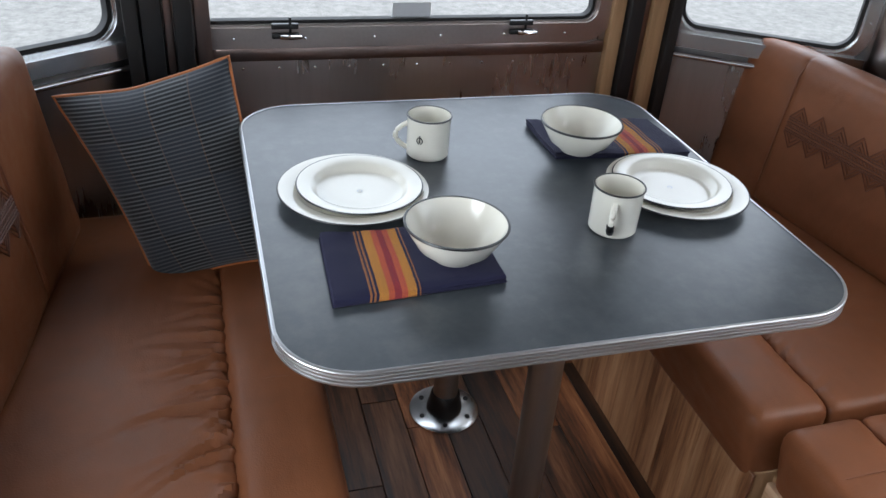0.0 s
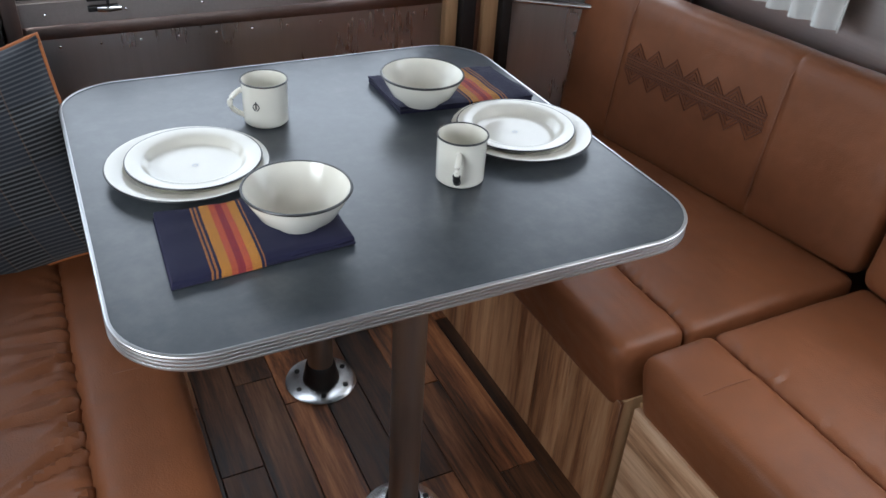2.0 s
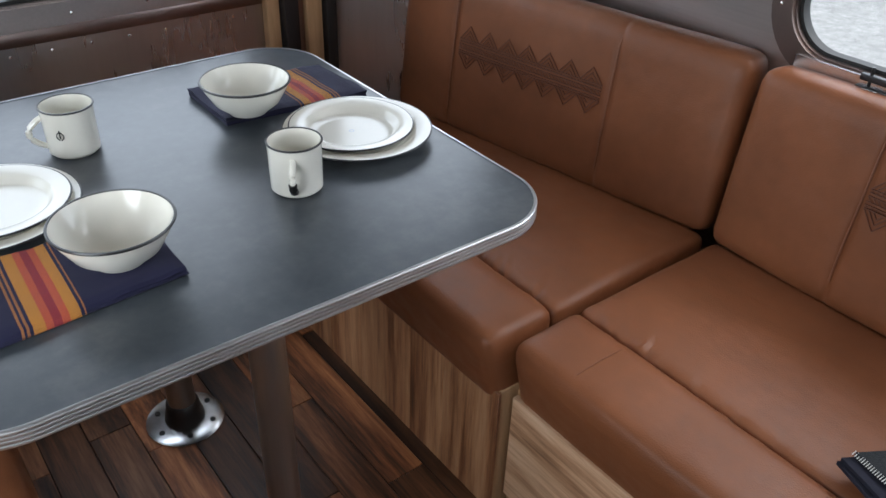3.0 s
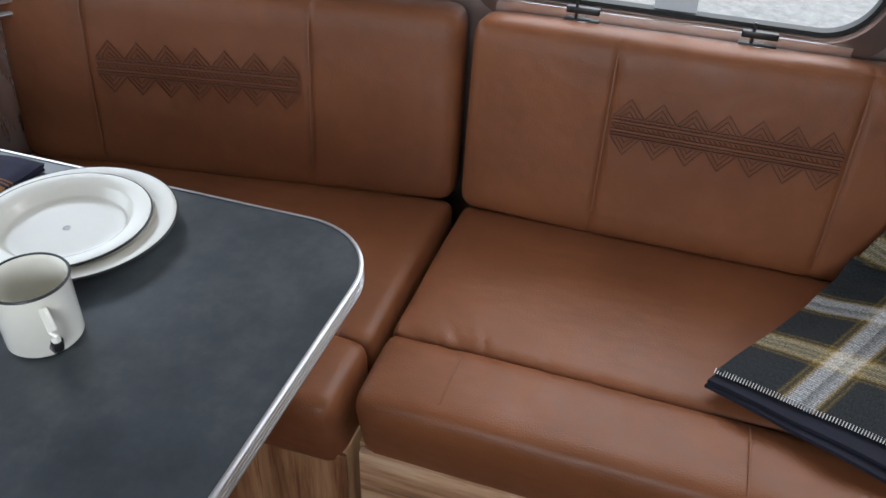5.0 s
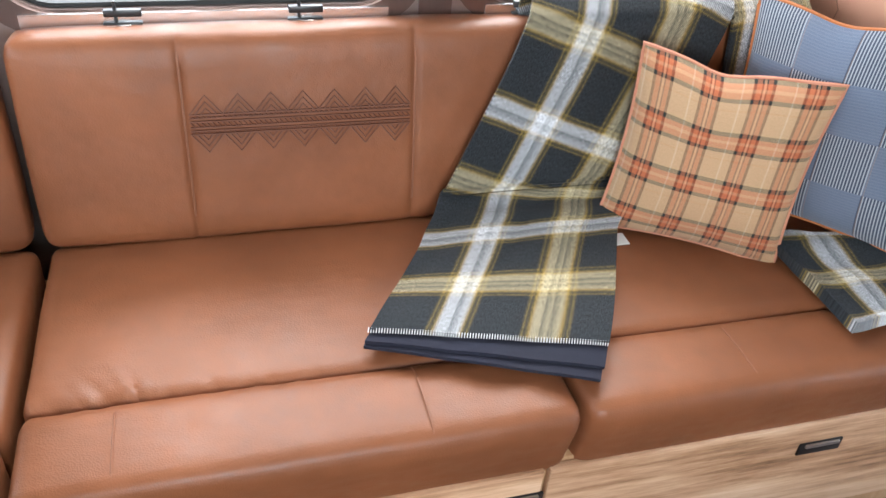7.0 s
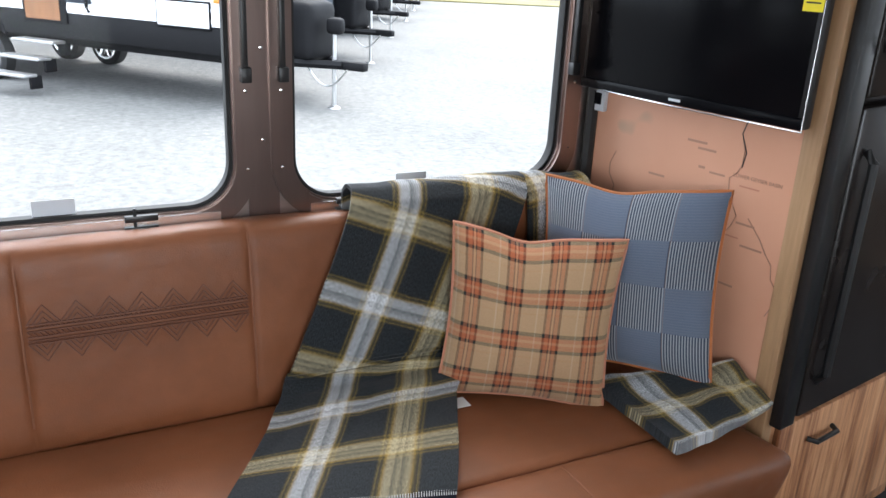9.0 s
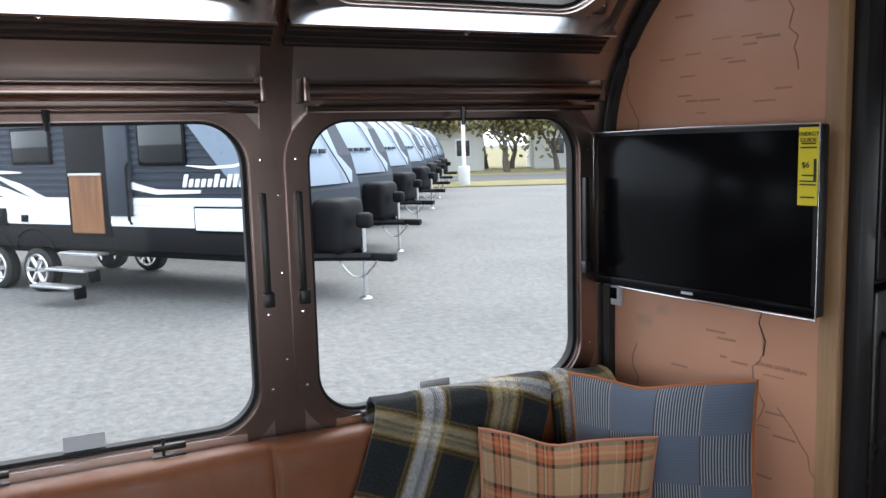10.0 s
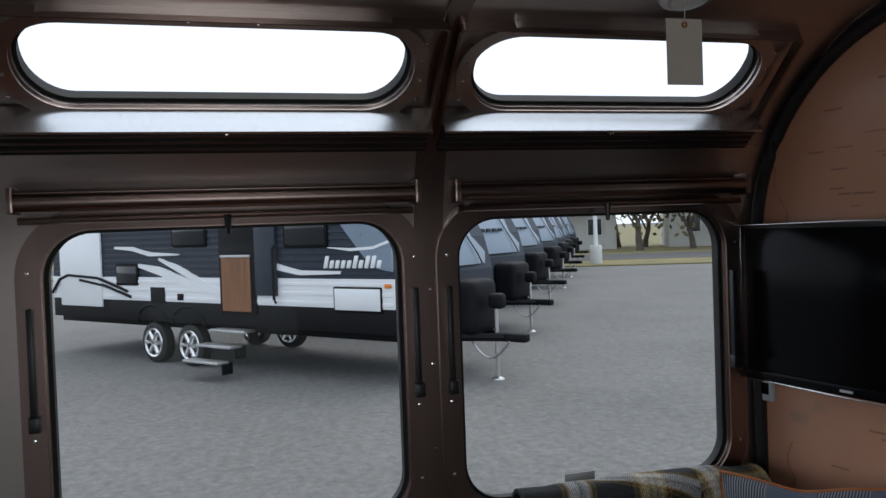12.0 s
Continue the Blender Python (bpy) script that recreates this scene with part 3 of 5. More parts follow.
# roof window surrounds: raised box with a bright sill, dark slot and a small knob
for win, h in ((window_3, U1), (window_4, U2)):
    big = rounded(h[0] - 0.05, h[1] + 0.05, 1.572, 1.838, 0.012, 3)
    part("surround", ring([(u * 0.985 + (h[0] + h[1]) * 0.0075, v * 0.98 + 1.705 * 0.02) for u, v in big], big, on_right, -0.022, 0.0), M["brownish"], win, "raised dark frame round the roof window")
    part("sill", sheet((h[0] - 0.045, h[1] + 0.045), (0, 1), 0.05, lambda u, v, d: on_right(u, 1.640 - 0.020 * v - d, -0.006 - 0.050 * v), (), 0.005, 0.5), M["alu"], win, "bright aluminium sill")
    part("slot", sheet((h[0] - 0.045, h[1] + 0.045), (1.556, 1.612), 0.05, lambda u, v, d: on_right(u, v, d - 0.040 + 0.35 * (1.612 - v)), (), 0.016, 0.008), M["black"], win, "dark ridged strip below the sill")
    for s in (1.566, 1.582, 1.598):
        part("rib", tube([on_right(h[0] - 0.045, s, -0.041 + 0.35 * (1.612 - s)), on_right(h[1] + 0.045, s, -0.041 + 0.35 * (1.612 - s))], 0.0024, 6), M["brownish"], win)
    mid = (h[0] + h[1]) / 2
    p = Vector(on_right(mid, 1.606, -0.044))
    part("knob", lathe([(0.0, 0.014), (0.007, 0.012), (0.008, 0.006), (0.004, 0.0)], 12), M["chrome"], win, "small bright knob", Matrix.Translation(p) @ pose(0, 0, 0, 0, -70, 0))
    for k in range(5):
        rivet(win, on_right, h[0] + (h[1] - h[0]) * (k + 0.5) / 5, 1.545, 0)

# rib between the windows and ceiling seams
part("rib_strip", sheet((0.530, 0.590), (0.45, 1.56), 0.02, lambda u, v, d: on_right(u, v, d - 0.006), (), 0.005), M["brownish"], wall_right, "bronze pillar strip between the windows")
part("cover_strip", sheet((0.545, 0.585), (1.56, S1), 0.02, lambda u, v, d: on_right(u, v, d - 0.006), (), 0.005), M["brownish"], wall_right, "bronze strip between the roof windows")
part("upper_band", sheet((YP, 1.33), (1.45, 1.556), 0.05, lambda u, v, d: on_right(u, v, d - 0.003), (), 0.002, 0.02), M["skin"], wall_right, "brushed band above the blinds")
for s in (0.95, 1.12, 1.27):
    rivet(wall_right, on_right, 0.56, s, -0.006)

for win, y in ((window_1, 0.594), (window_2, 0.525), (window_1, 1.284), (window_2, -0.125)):
    strut = part("strut", box(XR - 0.03, XR - 0.014, y - 0.0055, y + 0.0055, 1.085, 1.275, 0.002), M["black"], win, "black sliding strut of the opening window")
    part("strut_foot", box(XR - 0.034, XR - 0.012, y - 0.011, y + 0.009, 1.06, 1.088, 0.003), M["black"], strut)


def latch(win, place, u, v):
    """A lever latch on a window's lower rail."""
    a = Vector(place(u, v, -0.016))
    along = (Vector(place(u + 0.1, v, -0.016)) - a).normalized()
    inn = (Vector(place(u, v, -0.1)) - a).normalized()
    m = Matrix((( *along, 0), (*inn, 0), (0, 0, 1, 0), (0, 0, 0, 1))).transposed()
    m = Matrix.Translation(a) @ m
    l = part("latch", box(-0.03, 0.03, 0.0, 0.01, -0.006, 0.006, 0.002), M["black"], win, "chrome and black window latch", m)
    part("lever", tube([(-0.012, 0.012, 0), (0.012, 0.016, -0.001), (0.034, 0.017, 0)], [0.006, 0.0055, 0.004], 8), M["chrome"], l, "chrome lever")
    part("catch", box(-0.03, 0.028, -0.005, 0.006, 0.014, 0.026, 0.002), M["black"], l)
    part("pin", tube([(0.01, 0.003, 0.0), (0.01, 0.003, 0.04)], 0.003, 6), M["black"], l)


for win, h in ((window_1, W1), (window_2, W2)):
    part("bottom_rail", sheet((h[0] + 0.03, h[1] - 0.03), (h[2] - 0.042, h[2] - 0.003), 0.2, lambda u, v, d: on_right(u, v, d - 0.0185), (), 0.004), M["alu"], win, "bright aluminium bottom rail")
for u in (0.79, 1.08):
    latch(window_1, on_right, u, 0.800)
for u in (0.09, 0.39):
    latch(window_2, on_right, u, 0.800)
for win, pl in ((window_6, on_corner_right), (window_7, on_corner_left)):
    part("sill_rail", sheet((0.01, CORNER_LEN - 0.01), (0.757, 0.792), 0.2, lambda u, v, d: pl(u, v, d - 0.026), (), 0.012), M["alu"], win, "bright aluminium sill rail")
    part("lower_rail", tube([pl(0.02, 0.735, -0.018), pl(CORNER_LEN - 0.02, 0.735, -0.018)], 0.008, 10), M["alu"], win, "round aluminium rail")
for u in (0.775, 1.325):
    latch(window_5, on_back, u, 0.795)

# round the hatch: dark posts, jambs and a dark rail below the glass
for s in (1, -1):
    def fx(x):
        return x if s > 0 else XL + XR - x

    def post(name, a, b, d0, d1, mat, label, z0=0.0):
        x = sorted((fx(a), fx(b)))
        return tagged(part(name, box(x[0], x[1], YB - d1, YB - d0, z0, 1.785, 0.004), mat), label, "trim", kind="structure")

    # oak tone on the right jamb and trim_strip is a painted wood reflection
    post("jamb", 1.552, 1.585, 0.0, 0.03, M["oak"] if s > 0 else M["brownish"], "upright jamb beside the hatch, wood reflection painted on one side")
    post("hatch_post", 1.588, 1.625, 0.0, 0.05, M["black"], "black hatch post with a hinge strip")
    post("hinge_post", 1.628, 1.645, 0.0, 0.035, M["brownish"], "bronze hinge strip of the hatch")
    post("trim_strip", 1.648, 1.690, 0.0, 0.045, M["oak"] if s > 0 else M["black"], "upright strip beside the hatch, one side painted as a wood reflection")
    post("gasket_strip", 1.693, 1.722, 0.0, 0.06, M["gasket"], "black rubber gasket strip")
tagged(part("hatch_rail", box(0.55, 1.55, YB - 0.012, YB - 0.001, 0.735, 0.765, 0.003), M["brownish"]), "dark rail below the hatch window", "trim", kind="structure")
for k in range(12):
    rivet(wall_back, on_back, 0.60 + 0.08 * k, 0.715)

# ---- partition with map print, standing ten degrees off square ----
TURN = pose(XR, YP, 0) @ pose(0, 0, 0, 0, 0, 10) @ pose(-XR, -YP, 0)
bm = bmesh.new()
arc = [(XR - RC + (RC - 0.001) * math.cos(radians(a)), ZC + (RC - 0.001) * math.sin(radians(a))) for a in range(0, 91, 5)]
outl = [(1.570, 0.0), (XR - 0.001, 0.0)] + arc + [(1.570, ZC + RC - 0.001)]
fa, fb = [bm.verts.new((x, YP, z)) for x, z in outl], [bm.verts.new((x, YP - 0.03, z)) for x, z in outl]
bm.faces.new(fa)
bm.faces.new(fb[::-1])
for i in range(len(outl)):
    j = (i + 1) % len(outl)
    bm.faces.new((fa[i], fa[j], fb[j], fb[i]))
partition = setting("partition", bm, M["map"], "salmon partition wall printed with a faint map")
partition.matrix_basis = TURN
part("gasket", tube([(XR - 0.012, YP + 0.008, z) for z in (0.0, 0.4, 0.8, 1.2)] + [(x - 0.012 * math.cos(radians(5 * i)), YP + 0.008, z - 0.012 * math.sin(radians(5 * i))) for i, (x, z) in enumerate(arc)], 0.014, 8), M["gasket"], partition, "black rubber edge gasket")
part("edge_trim", box(1.563, 1.600, YP - 0.0302, YP + 0.004, 0.0, 1.785, 0.002), M["oak"], partition, "oak edge trim")
# faint rivers and place-name bars of the print
rng = random.Random(7)
for x0, z0, dx, n in ((2.06, 1.50, 0.012, 8), (1.66, 1.72, 0.02, 14), (1.72, 0.99, 0.016, 11), (2.03, 0.90, 0.02, 6), (1.68, 0.84, 0.02, 9)):
    x, z, pts = x0, z0, []
    for k in range(n):
        pts.append((x, YP + 0.0006, z))
        x += rng.uniform(-dx, dx)
        z -= rng.uniform(0.012, 0.03)
    part("river_line", tube(pts, 0.0011, 5), M["ink"], partition)
for k in range(34):
    x, z = rng.uniform(1.64, 1.98), rng.choice((rng.uniform(1.40, 1.66), rng.uniform(0.66, 0.98)))
    w = rng.uniform(0.012, 0.05)
    part("print_bar", box(x - w / 2, x + w / 2, YP - 0.001, YP + 0.0007, z, z + rng.uniform(0.0025, 0.005)), M["inkred"] if k % 4 == 0 else M["ink"], partition, soft=False)

for text, x, z, size, ink in (("Mammoth Hot Springs", 1.713, 1.608, 0.0115, "inkred"), ("LOWER GEYSER BASIN", 1.675, 0.917, 0.0105, "ink")):
    lettering("printed_words", text, size, M[ink], Matrix.Translation((x, YP + 0.0006, z)) @ Matrix(((-1, 0, 0, 0), (0, 0, 1, 0), (0, 1, 0, 0), (0, 0, 0, 1))), partition, 0.0003)

# ---- refrigerator and galley base beyond the partition ----
fridge = thing("refrigerator", "tall black refrigerator standing behind the partition", "refrigerator", TURN @ pose(0.074, 0, 0))
part("body", box(1.50, 1.86, -0.90, -0.25, 0.435, 1.74, 0.006), M["fridge"], fridge)
for z0, z1 in ((0.445, 1.075), (1.09, 1.70)):
    d = part("door", box(1.462, 1.498, -0.90, -0.27, z0, z1, 0.008), M["fridge"], fridge, "glossy black door")
    part("handle", tube([(1.458, -0.30, z0 + 0.08), (1.44, -0.30, z0 + 0.1), (1.44, -0.30, z1 - 0.1), (1.458, -0.30, z1 - 0.08)], 0.009, 8), M["black"], d, "black bar handle")
part("side_rail", box(1.462, 1.4885, -0.262, -0.212, 0.435, 1.74, 0.004), M["black"], fridge, "black frame rail")
cab = thing("galley_cabinet", "walnut-grain base cabinet under the refrigerator", "cabinet", TURN @ pose(0.074, 0, 0))
part("body", box(1.495, 1.86, -0.90, -0.235, 0.0, 0.43, 0.003), M["zebra"], cab)
d = part("drawer_front", box(1.478, 1.494, -0.88, -0.25, 0.06, 0.42, 0.003), M["zebra"], cab, "walnut-grain drawer front")
part("handle", tube([(1.476, -0.36, 0.36), (1.458, -0.37, 0.358), (1.458, -0.45, 0.358), (1.476, -0.46, 0.36)], 0.006, 8), M["black"], d, "black bow handle")

# ---- roller blinds ----
for y0, y1 in ((0.594, 1.296), (-0.135, 0.515)):
    rb = thing("roller_blind", "rolled-up bronze roller blind above a side window", "blind", group="roller blinds")
    part("roller", tube([(2.062, y0, 1.459), (2.062, y1, 1.459)], 0.0165, 16), M["brownish"], rb, "bronze roller tube")
    part("bottom_bar", tube([(2.072, y0 + 0.006, 1.427), (2.072, y1 - 0.006, 1.427)], 0.006, 8), M["brownish"], rb, "thin bottom bar")
    for y in (y0, y1):
        part("bracket", box(2.045, 2.105, y - 0.006, y + 0.006, 1.439, 1.484, 0.003), M["brownish"], rb)
    part("pull", tube([(2.066, (y0 + y1) / 2, 1.429), (2.066, (y0 + y1) / 2, 1.394)], [0.007, 0.004], 8), M["black"], rb, "small pull tab")

# ---- television on the partition ----
tv = thing("television", "flat black television with plastic film on the partition", "television", TURN)
part("casing", box(1.580, 2.115, YP + 0.018, YP + 0.045, 1.034, 1.374, 0.006), M["black"], tv)
part("screen", box(1.592, 2.103, YP + 0.0445, YP + 0.0470, 1.056, 1.364, 0.001), M["screen"], tv, "dark glossy screen")
part("mount", box(1.68, 2.02, YP + 0.0005, YP + 0.02, 1.09, 1.31, 0.004), M["black"], tv, "black wall mount")
part("bezel", box(1.582, 2.113, YP + 0.044, YP + 0.050, 1.034, 1.056, 0.003), M["screen"], tv, "glossy lower bezel")
part("logo_bar", box(1.84, 1.868, YP + 0.049, YP + 0.0515, 1.042, 1.047), M["card"], tv, "small pale maker's mark")
part("film", tube([(1.581, YP + 0.05, 1.374), (1.85, YP + 0.053, 1.376), (2.114, YP + 0.05, 1.372), (2.116, YP + 0.05, 1.036), (1.85, YP + 0.056, 1.033), (1.579, YP + 0.05, 1.032)], 0.0016, 5, True), M["alu"], tv, "crinkled edge of the clear protective film")
lab = part("energy_label", box(1.583, 1.620, YP + 0.0480, YP + 0.0490, 1.233, 1.368), M["yellow"], tv, "yellow printed energy label")
for k, (z, w) in enumerate(((1.339, 0.026), (1.332, 0.03), (1.284, 0.022), (1.274, 0.03), (1.268, 0.03), (1.246, 0.026))):
    part("print_bar", box(1.6015 - w / 2, 1.6015 + w / 2, YP + 0.0485, YP + 0.0495, z, z + 0.0025), M["black"], lab, soft=False)
_face = Matrix(((-1, 0, 0, 0), (0, 0, 1, 0), (0, 1, 0, 0), (0, 0, 0, 1)))
lettering("printed_words", "ENERGY\nGUIDE", 0.0105, M["black"], Matrix.Translation((1.6015, YP + 0.0495, 1.351)) @ _face, lab)
lettering("printed_price", "$6", 0.014, M["black"], Matrix.Translation((1.606, YP + 0.0495, 1.303)) @ _face, lab)
part("print_block", box(1.586, 1.591, YP + 0.0485, YP + 0.0495, 1.274, 1.314), M["black"], lab, soft=False)
part("wire", tube([(1.71, YP + 0.004, 1.035), (1.718, YP + 0.008, 1.0), (1.704, YP + 0.006, 0.965), (1.710, YP + 0.004, 0.935)], 0.0012, 5), M["black"], tv, "thin hanging cable")
sw = thing("thermostat", "small pale wall control with a dark display", "thermostat", TURN)
part("plate", box(2.070, 2.116, YP + 0.0005, YP + 0.014, 0.981, 1.026, 0.003), M["card"], sw)
part("display", box(2.078, 2.108, YP + 0.0135, YP + 0.016, 0.996, 1.022, 0.001), M["screen"], sw, "dark display")

# ---- smoke detector with tag ----
sd = thing("smoke_detector", "white round smoke detector under the curved ceiling", "smoke detector", pose(1.735, 0.205, 1.780, 180, 14, 0))
part("housing", lathe([(0.052, -0.004), (0.052, 0.012), (0.046, 0.026), (0.02, 0.032), (0.0, 0.032)], 32), M["white"], sd)
part("grille", lathe([(0.034, 0.0295), (0.034, 0.034), (0.030, 0.034), (0.030, 0.0295)], 32), M["card"], sd, "grey ring grille")
tg = thing("paper_tag", "blank beige paper tag hanging from the smoke detector", "tag")
part("card", box(1.748, 1.7495, 0.168, 0.236, 1.614, 1.724, 0.0006, 1), M["paper"], tg)
part("eyelet", lathe([(0.0055, -0.001), (0.0055, 0.0015), (0.0025, 0.0015), (0.0025, -0.001)], 14), M["piping"], tg, "brown eyelet", pose(1.7478, 0.202, 1.714, 0, -90, 0))
part("string", tube([(1.7475, 0.202, 1.714), (1.742, 0.204, 1.732), (1.738, 0.206, 1.752)], 0.0008, 5), M["paper"], tg)

# ---- upholstery ----
def seam(parent, pts, name="seam"):
    return part(name, tube(pts, 0.0018, 6), M["thread"], parent, "stitched seam")


def seat_cushion(x_front, x_back, y0, y1, side, label, seams=(), clusters=(), shear=0.0):
    """A seat: long pad towards the backrest and a thick front roll, meeting in a puckered valley. side: +1 opens to -x, -1 to +x."""
    c = thing("seat_cushion", label, "cushion", group="dinette seat cushions")
    roll = 0.155
    xm = x_front + side * roll
    a, b = sorted((xm, x_back))
    part("seat_pad", pad(b - a + 0.006, y1 - y0, 0.110, 0.022, 0.006, 0.0075, y0, -side, creases(-side, [(c - (y0 + y1) / 2, *rest) for c, *rest in clusters], 4)), M["leather"], c, "smooth tan seat panel", pose((a + b) / 2, (y0 + y1) / 2, 0.385))
    a, b = sorted((x_front, xm))
    bm = pad(b - a + 0.004, y1 - y0, 0.166, 0.026, 0.004, 0.02, y1, side, creases(side, [(c - (y0 + y1) / 2, sp, n, 0.02) for c, sp, n, ln in clusters], 8))
    for v in bm.verts:
        if v.co.x * side < 0:
            v.co.x += side * 0.030 * max(0.0, 0.045 - v.co.z) / 0.128
    part("front_roll", bm, M["leather"], c, "rounded front roll", pose((a + b) / 2, (y0 + y1) / 2, 0.360))
    if shear:
        for ob in c.children:
            for v in ob.data.vertices:
                X, Y = v.co.x + ob.matrix_basis.translation.x, v.co.y + (y1 - y0) / 2
                v.co.y -= shear * (2.12 - X) * max(0.0, 1 - Y / (0.5 * (y1 - y0)))
    for y in seams:
        seam(c, [(x_front + side * dx, y, z) for dx, z in ((0.022, 0.300), (0.011, 0.36), (-0.0015, 0.41), (0.002, 0.430), (0.011, 0.439), (0.026, 0.4452), (0.08, 0.4485), (0.130, 0.4455), (0.146, 0.438))])
    return c


seat_cushion(1.435, 2.02, 1.268, 2.16, 1, "tan leather seat cushion at the table with a rolled front", (), ((1.45, 0.30, 11, 0.035), (1.9, 0.3, 7, 0.03)))
seat_cushion(1.470, 2.02, 0.470, 1.252, 1, "tan leather sofa seat cushion with puckered seam", (1.125, 0.70), ((1.155, 0.16, 9, 0.04), (0.95, 0.2, 5, 0.02)))
seat_cushion(1.470, 2.02, -0.185, 0.462, 1, "tan leather sofa seat cushion under the pillows", (0.17,), (), 0.145)
seat_cushion(0.745, 0.16, 0.62, 2.14, -1, "long tan leather bench cushion under the denim pillow", (1.525,), ((1.50, 0.46, 15, 0.11), (1.62, 0.5, 16, 0.05), (1.15, 0.3, 6, 0.06)))


def zigzag(parent, w, h):
    """Embroidered band: two rows of nested peaks and a netted middle."""
    e = part("embroidery", bmesh.new(), M["stitch"], parent, "dark brown geometric embroidery")
    bm = bmesh.new()
    n = 7
    pw = w / n
    y = 0.0
    for sgn in (1, -1):
        z0 = sgn * h * 0.17
        for k in range(n):
            c = -w / 2 + pw * (k + 0.5)
            for q, up in ((1.0, 0.33), (0.66, 0.22), (0.34, 0.11)):
                tube([(c - pw * q / 2, y, z0), (c, y, z0 + sgn * h * up), (c + pw * q / 2, y, z0)], 0.0014, 5, bm=bm)
        for f in (0.05, 0.11, 0.17):
            tube([(-w / 2, y, sgn * h * f), (w / 2, y, sgn * h * f)], 0.0016, 5, bm=bm)
    m = 44
    for k in range(m):
        c = -w / 2 + w * (k + 0.5) / m
        tube([(c - w / m / 2, y, -h * 0.05), (c + w / m / 2, y, h * 0.05)], 0.0013, 4, bm=bm)
        tube([(c - w / m / 2, y, h * 0.11), (c, y, h * 0.14), (c + w / m / 2, y, h * 0.11)], 0.0012, 4, bm=bm)
        tube([(c - w / m / 2, y, -h * 0.11), (c, y, -h * 0.14), (c + w / m / 2, y, -h * 0.11)], 0.0012, 4, bm=bm)
    bm.to_mesh(e.data)
    bm.free()
    return e


def back_cushion(xa, ya, xb, yb, side, label, seams=(), emb=None, top=0.806, lean=7, thick=0.105):
    """A backrest whose lower front edge runs from (xa, ya) to (xb, yb); it leans towards its wall."""
    L = math.hypot(xb - xa, yb - ya)
    d = Vector((xb - xa, yb - ya, 0)).normalized()
    yaw = math.degrees(math.atan2(d.y, d.x))
    m = pose((xa + xb) / 2, (ya + yb) / 2, 0.442, 0, 0, yaw) @ pose(0, 0, 0, lean * (1 if side > 0 else -1), 0, 0)
    # local: x along the cushion, y into the wall (side > 0: the wall lies at -y for a cushion that runs towards +y)
    c = thing("back_cushion", label, "cushion", m, group="dinette back cushions")
    h = (top - 0.442) / math.cos(radians(lean))
    into = -1 if side > 0 else 1
    part("back_panel", pad(L, thick, h, 0.030, 0.006, 0.025, seed=ya, grooves=[s * L - L / 2 for s in seams]), M["leather"], c, "tan leather back panel", pose(0, into * thick / 2, h / 2))
    for s in seams:
        x = s * L - L / 2
        f = -into * 0.0018
        seam(c, [(x, f + into * 0.004, 0.05), (x, f, 0.12), (x, f, h - 0.05), (x, f + into * 0.012, h - 0.012), (x, into * 0.05, h + 0.001)])
    if emb:
        e = zigzag(c, emb[1], 0.100)
        e.matrix_basis = pose(emb[0] * L - L / 2, -into * 0.0035, emb[2] - 0.442)
    return c


back_cushion(2.000, 1.268, 1.855, 2.15, 1, "tan leather backrest with embroidered panel by the table", (0.31, 0.80), (0.555, 0.40, 0.655))
back_cushion(1.990, 0.290, 1.990, 1.255, 1, "tan leather sofa backrest with embroidered panel", (0.335, 0.738), (0.5365, 0.372, 0.662))
back_cushion(1.990, -0.180, 1.990, 0.282, 1, "tan leather sofa backrest beside the partition")
back_cushion(0.205, 1.10, 0.33, 2.08, -1, "tan leather backrest below the corner window", (0.30, 0.72), (0.51, 0.40, 0.66), top=0.845)
back_cushion(0.200, 0.45, 0.205, 1.09, -1, "tan leather backrest by the aisle", (0.5,))

# ---- bench bases ----
def bench(name, label, x0, x1, y0, y1, side):
    b = thing(name, label, "bench")
    part("body", box(x0 + 0.02, x1 - 0.02, y0 + 0.002, y1, 0.0, 0.312, 0.002), M["oak"], b)
    return b


base_r = bench("bench_base", "walnut-grain bench base under the dinette seat", 1.450, 2.11, 1.262, 2.2, 1)
y = 1.262
for k, w in enumerate((0.16, 0.11, 0.19, 0.13, 0.17, 0.178)):
    part("panel", box(1.462, 1.469, y, y + w - 0.0012, 0.0, 0.312, 0.001, 1), M["zebra"], base_r)
    y += w
part("vent", box(1.455, 1.462, 1.86, 1.90, 0.262, 0.285, 0.004), M["black"], base_r, "small black knob")
base_s = bench("sofa_base", "walnut-grain sofa base with two drawers", 1.480, 2.11, -0.19, 1.255, 1)
for y0, y1 in ((-0.295, 0.50), (0.51, 1.25)):
    d = part("drawer_front", box(1.484, 1.499, y0, y1, 0.05, 0.305, 0.003), M["zebray"], base_s, "walnut-grain drawer front")
    yc = -0.02 if y0 < 0 else 0.55
    part("pull", box(1.480, 1.486, yc - 0.045, yc + 0.045, 0.225, 0.255, 0.003), M["black"], d, "black recessed pull")
    part("grip", box(1.476, 1.481, yc - 0.035, yc + 0.035, 0.246, 0.254, 0.002), M["steel"], d)
part("toe_strip", box(1.495, 1.50, -0.295, 1.25, 0.0, 0.048, 0.001), M["oak"], base_s)
base_l = bench("bench_base", "walnut-grain bench base by the aisle", 0.06, 0.715, 0.55, 2.2, -1)
y = 0.55
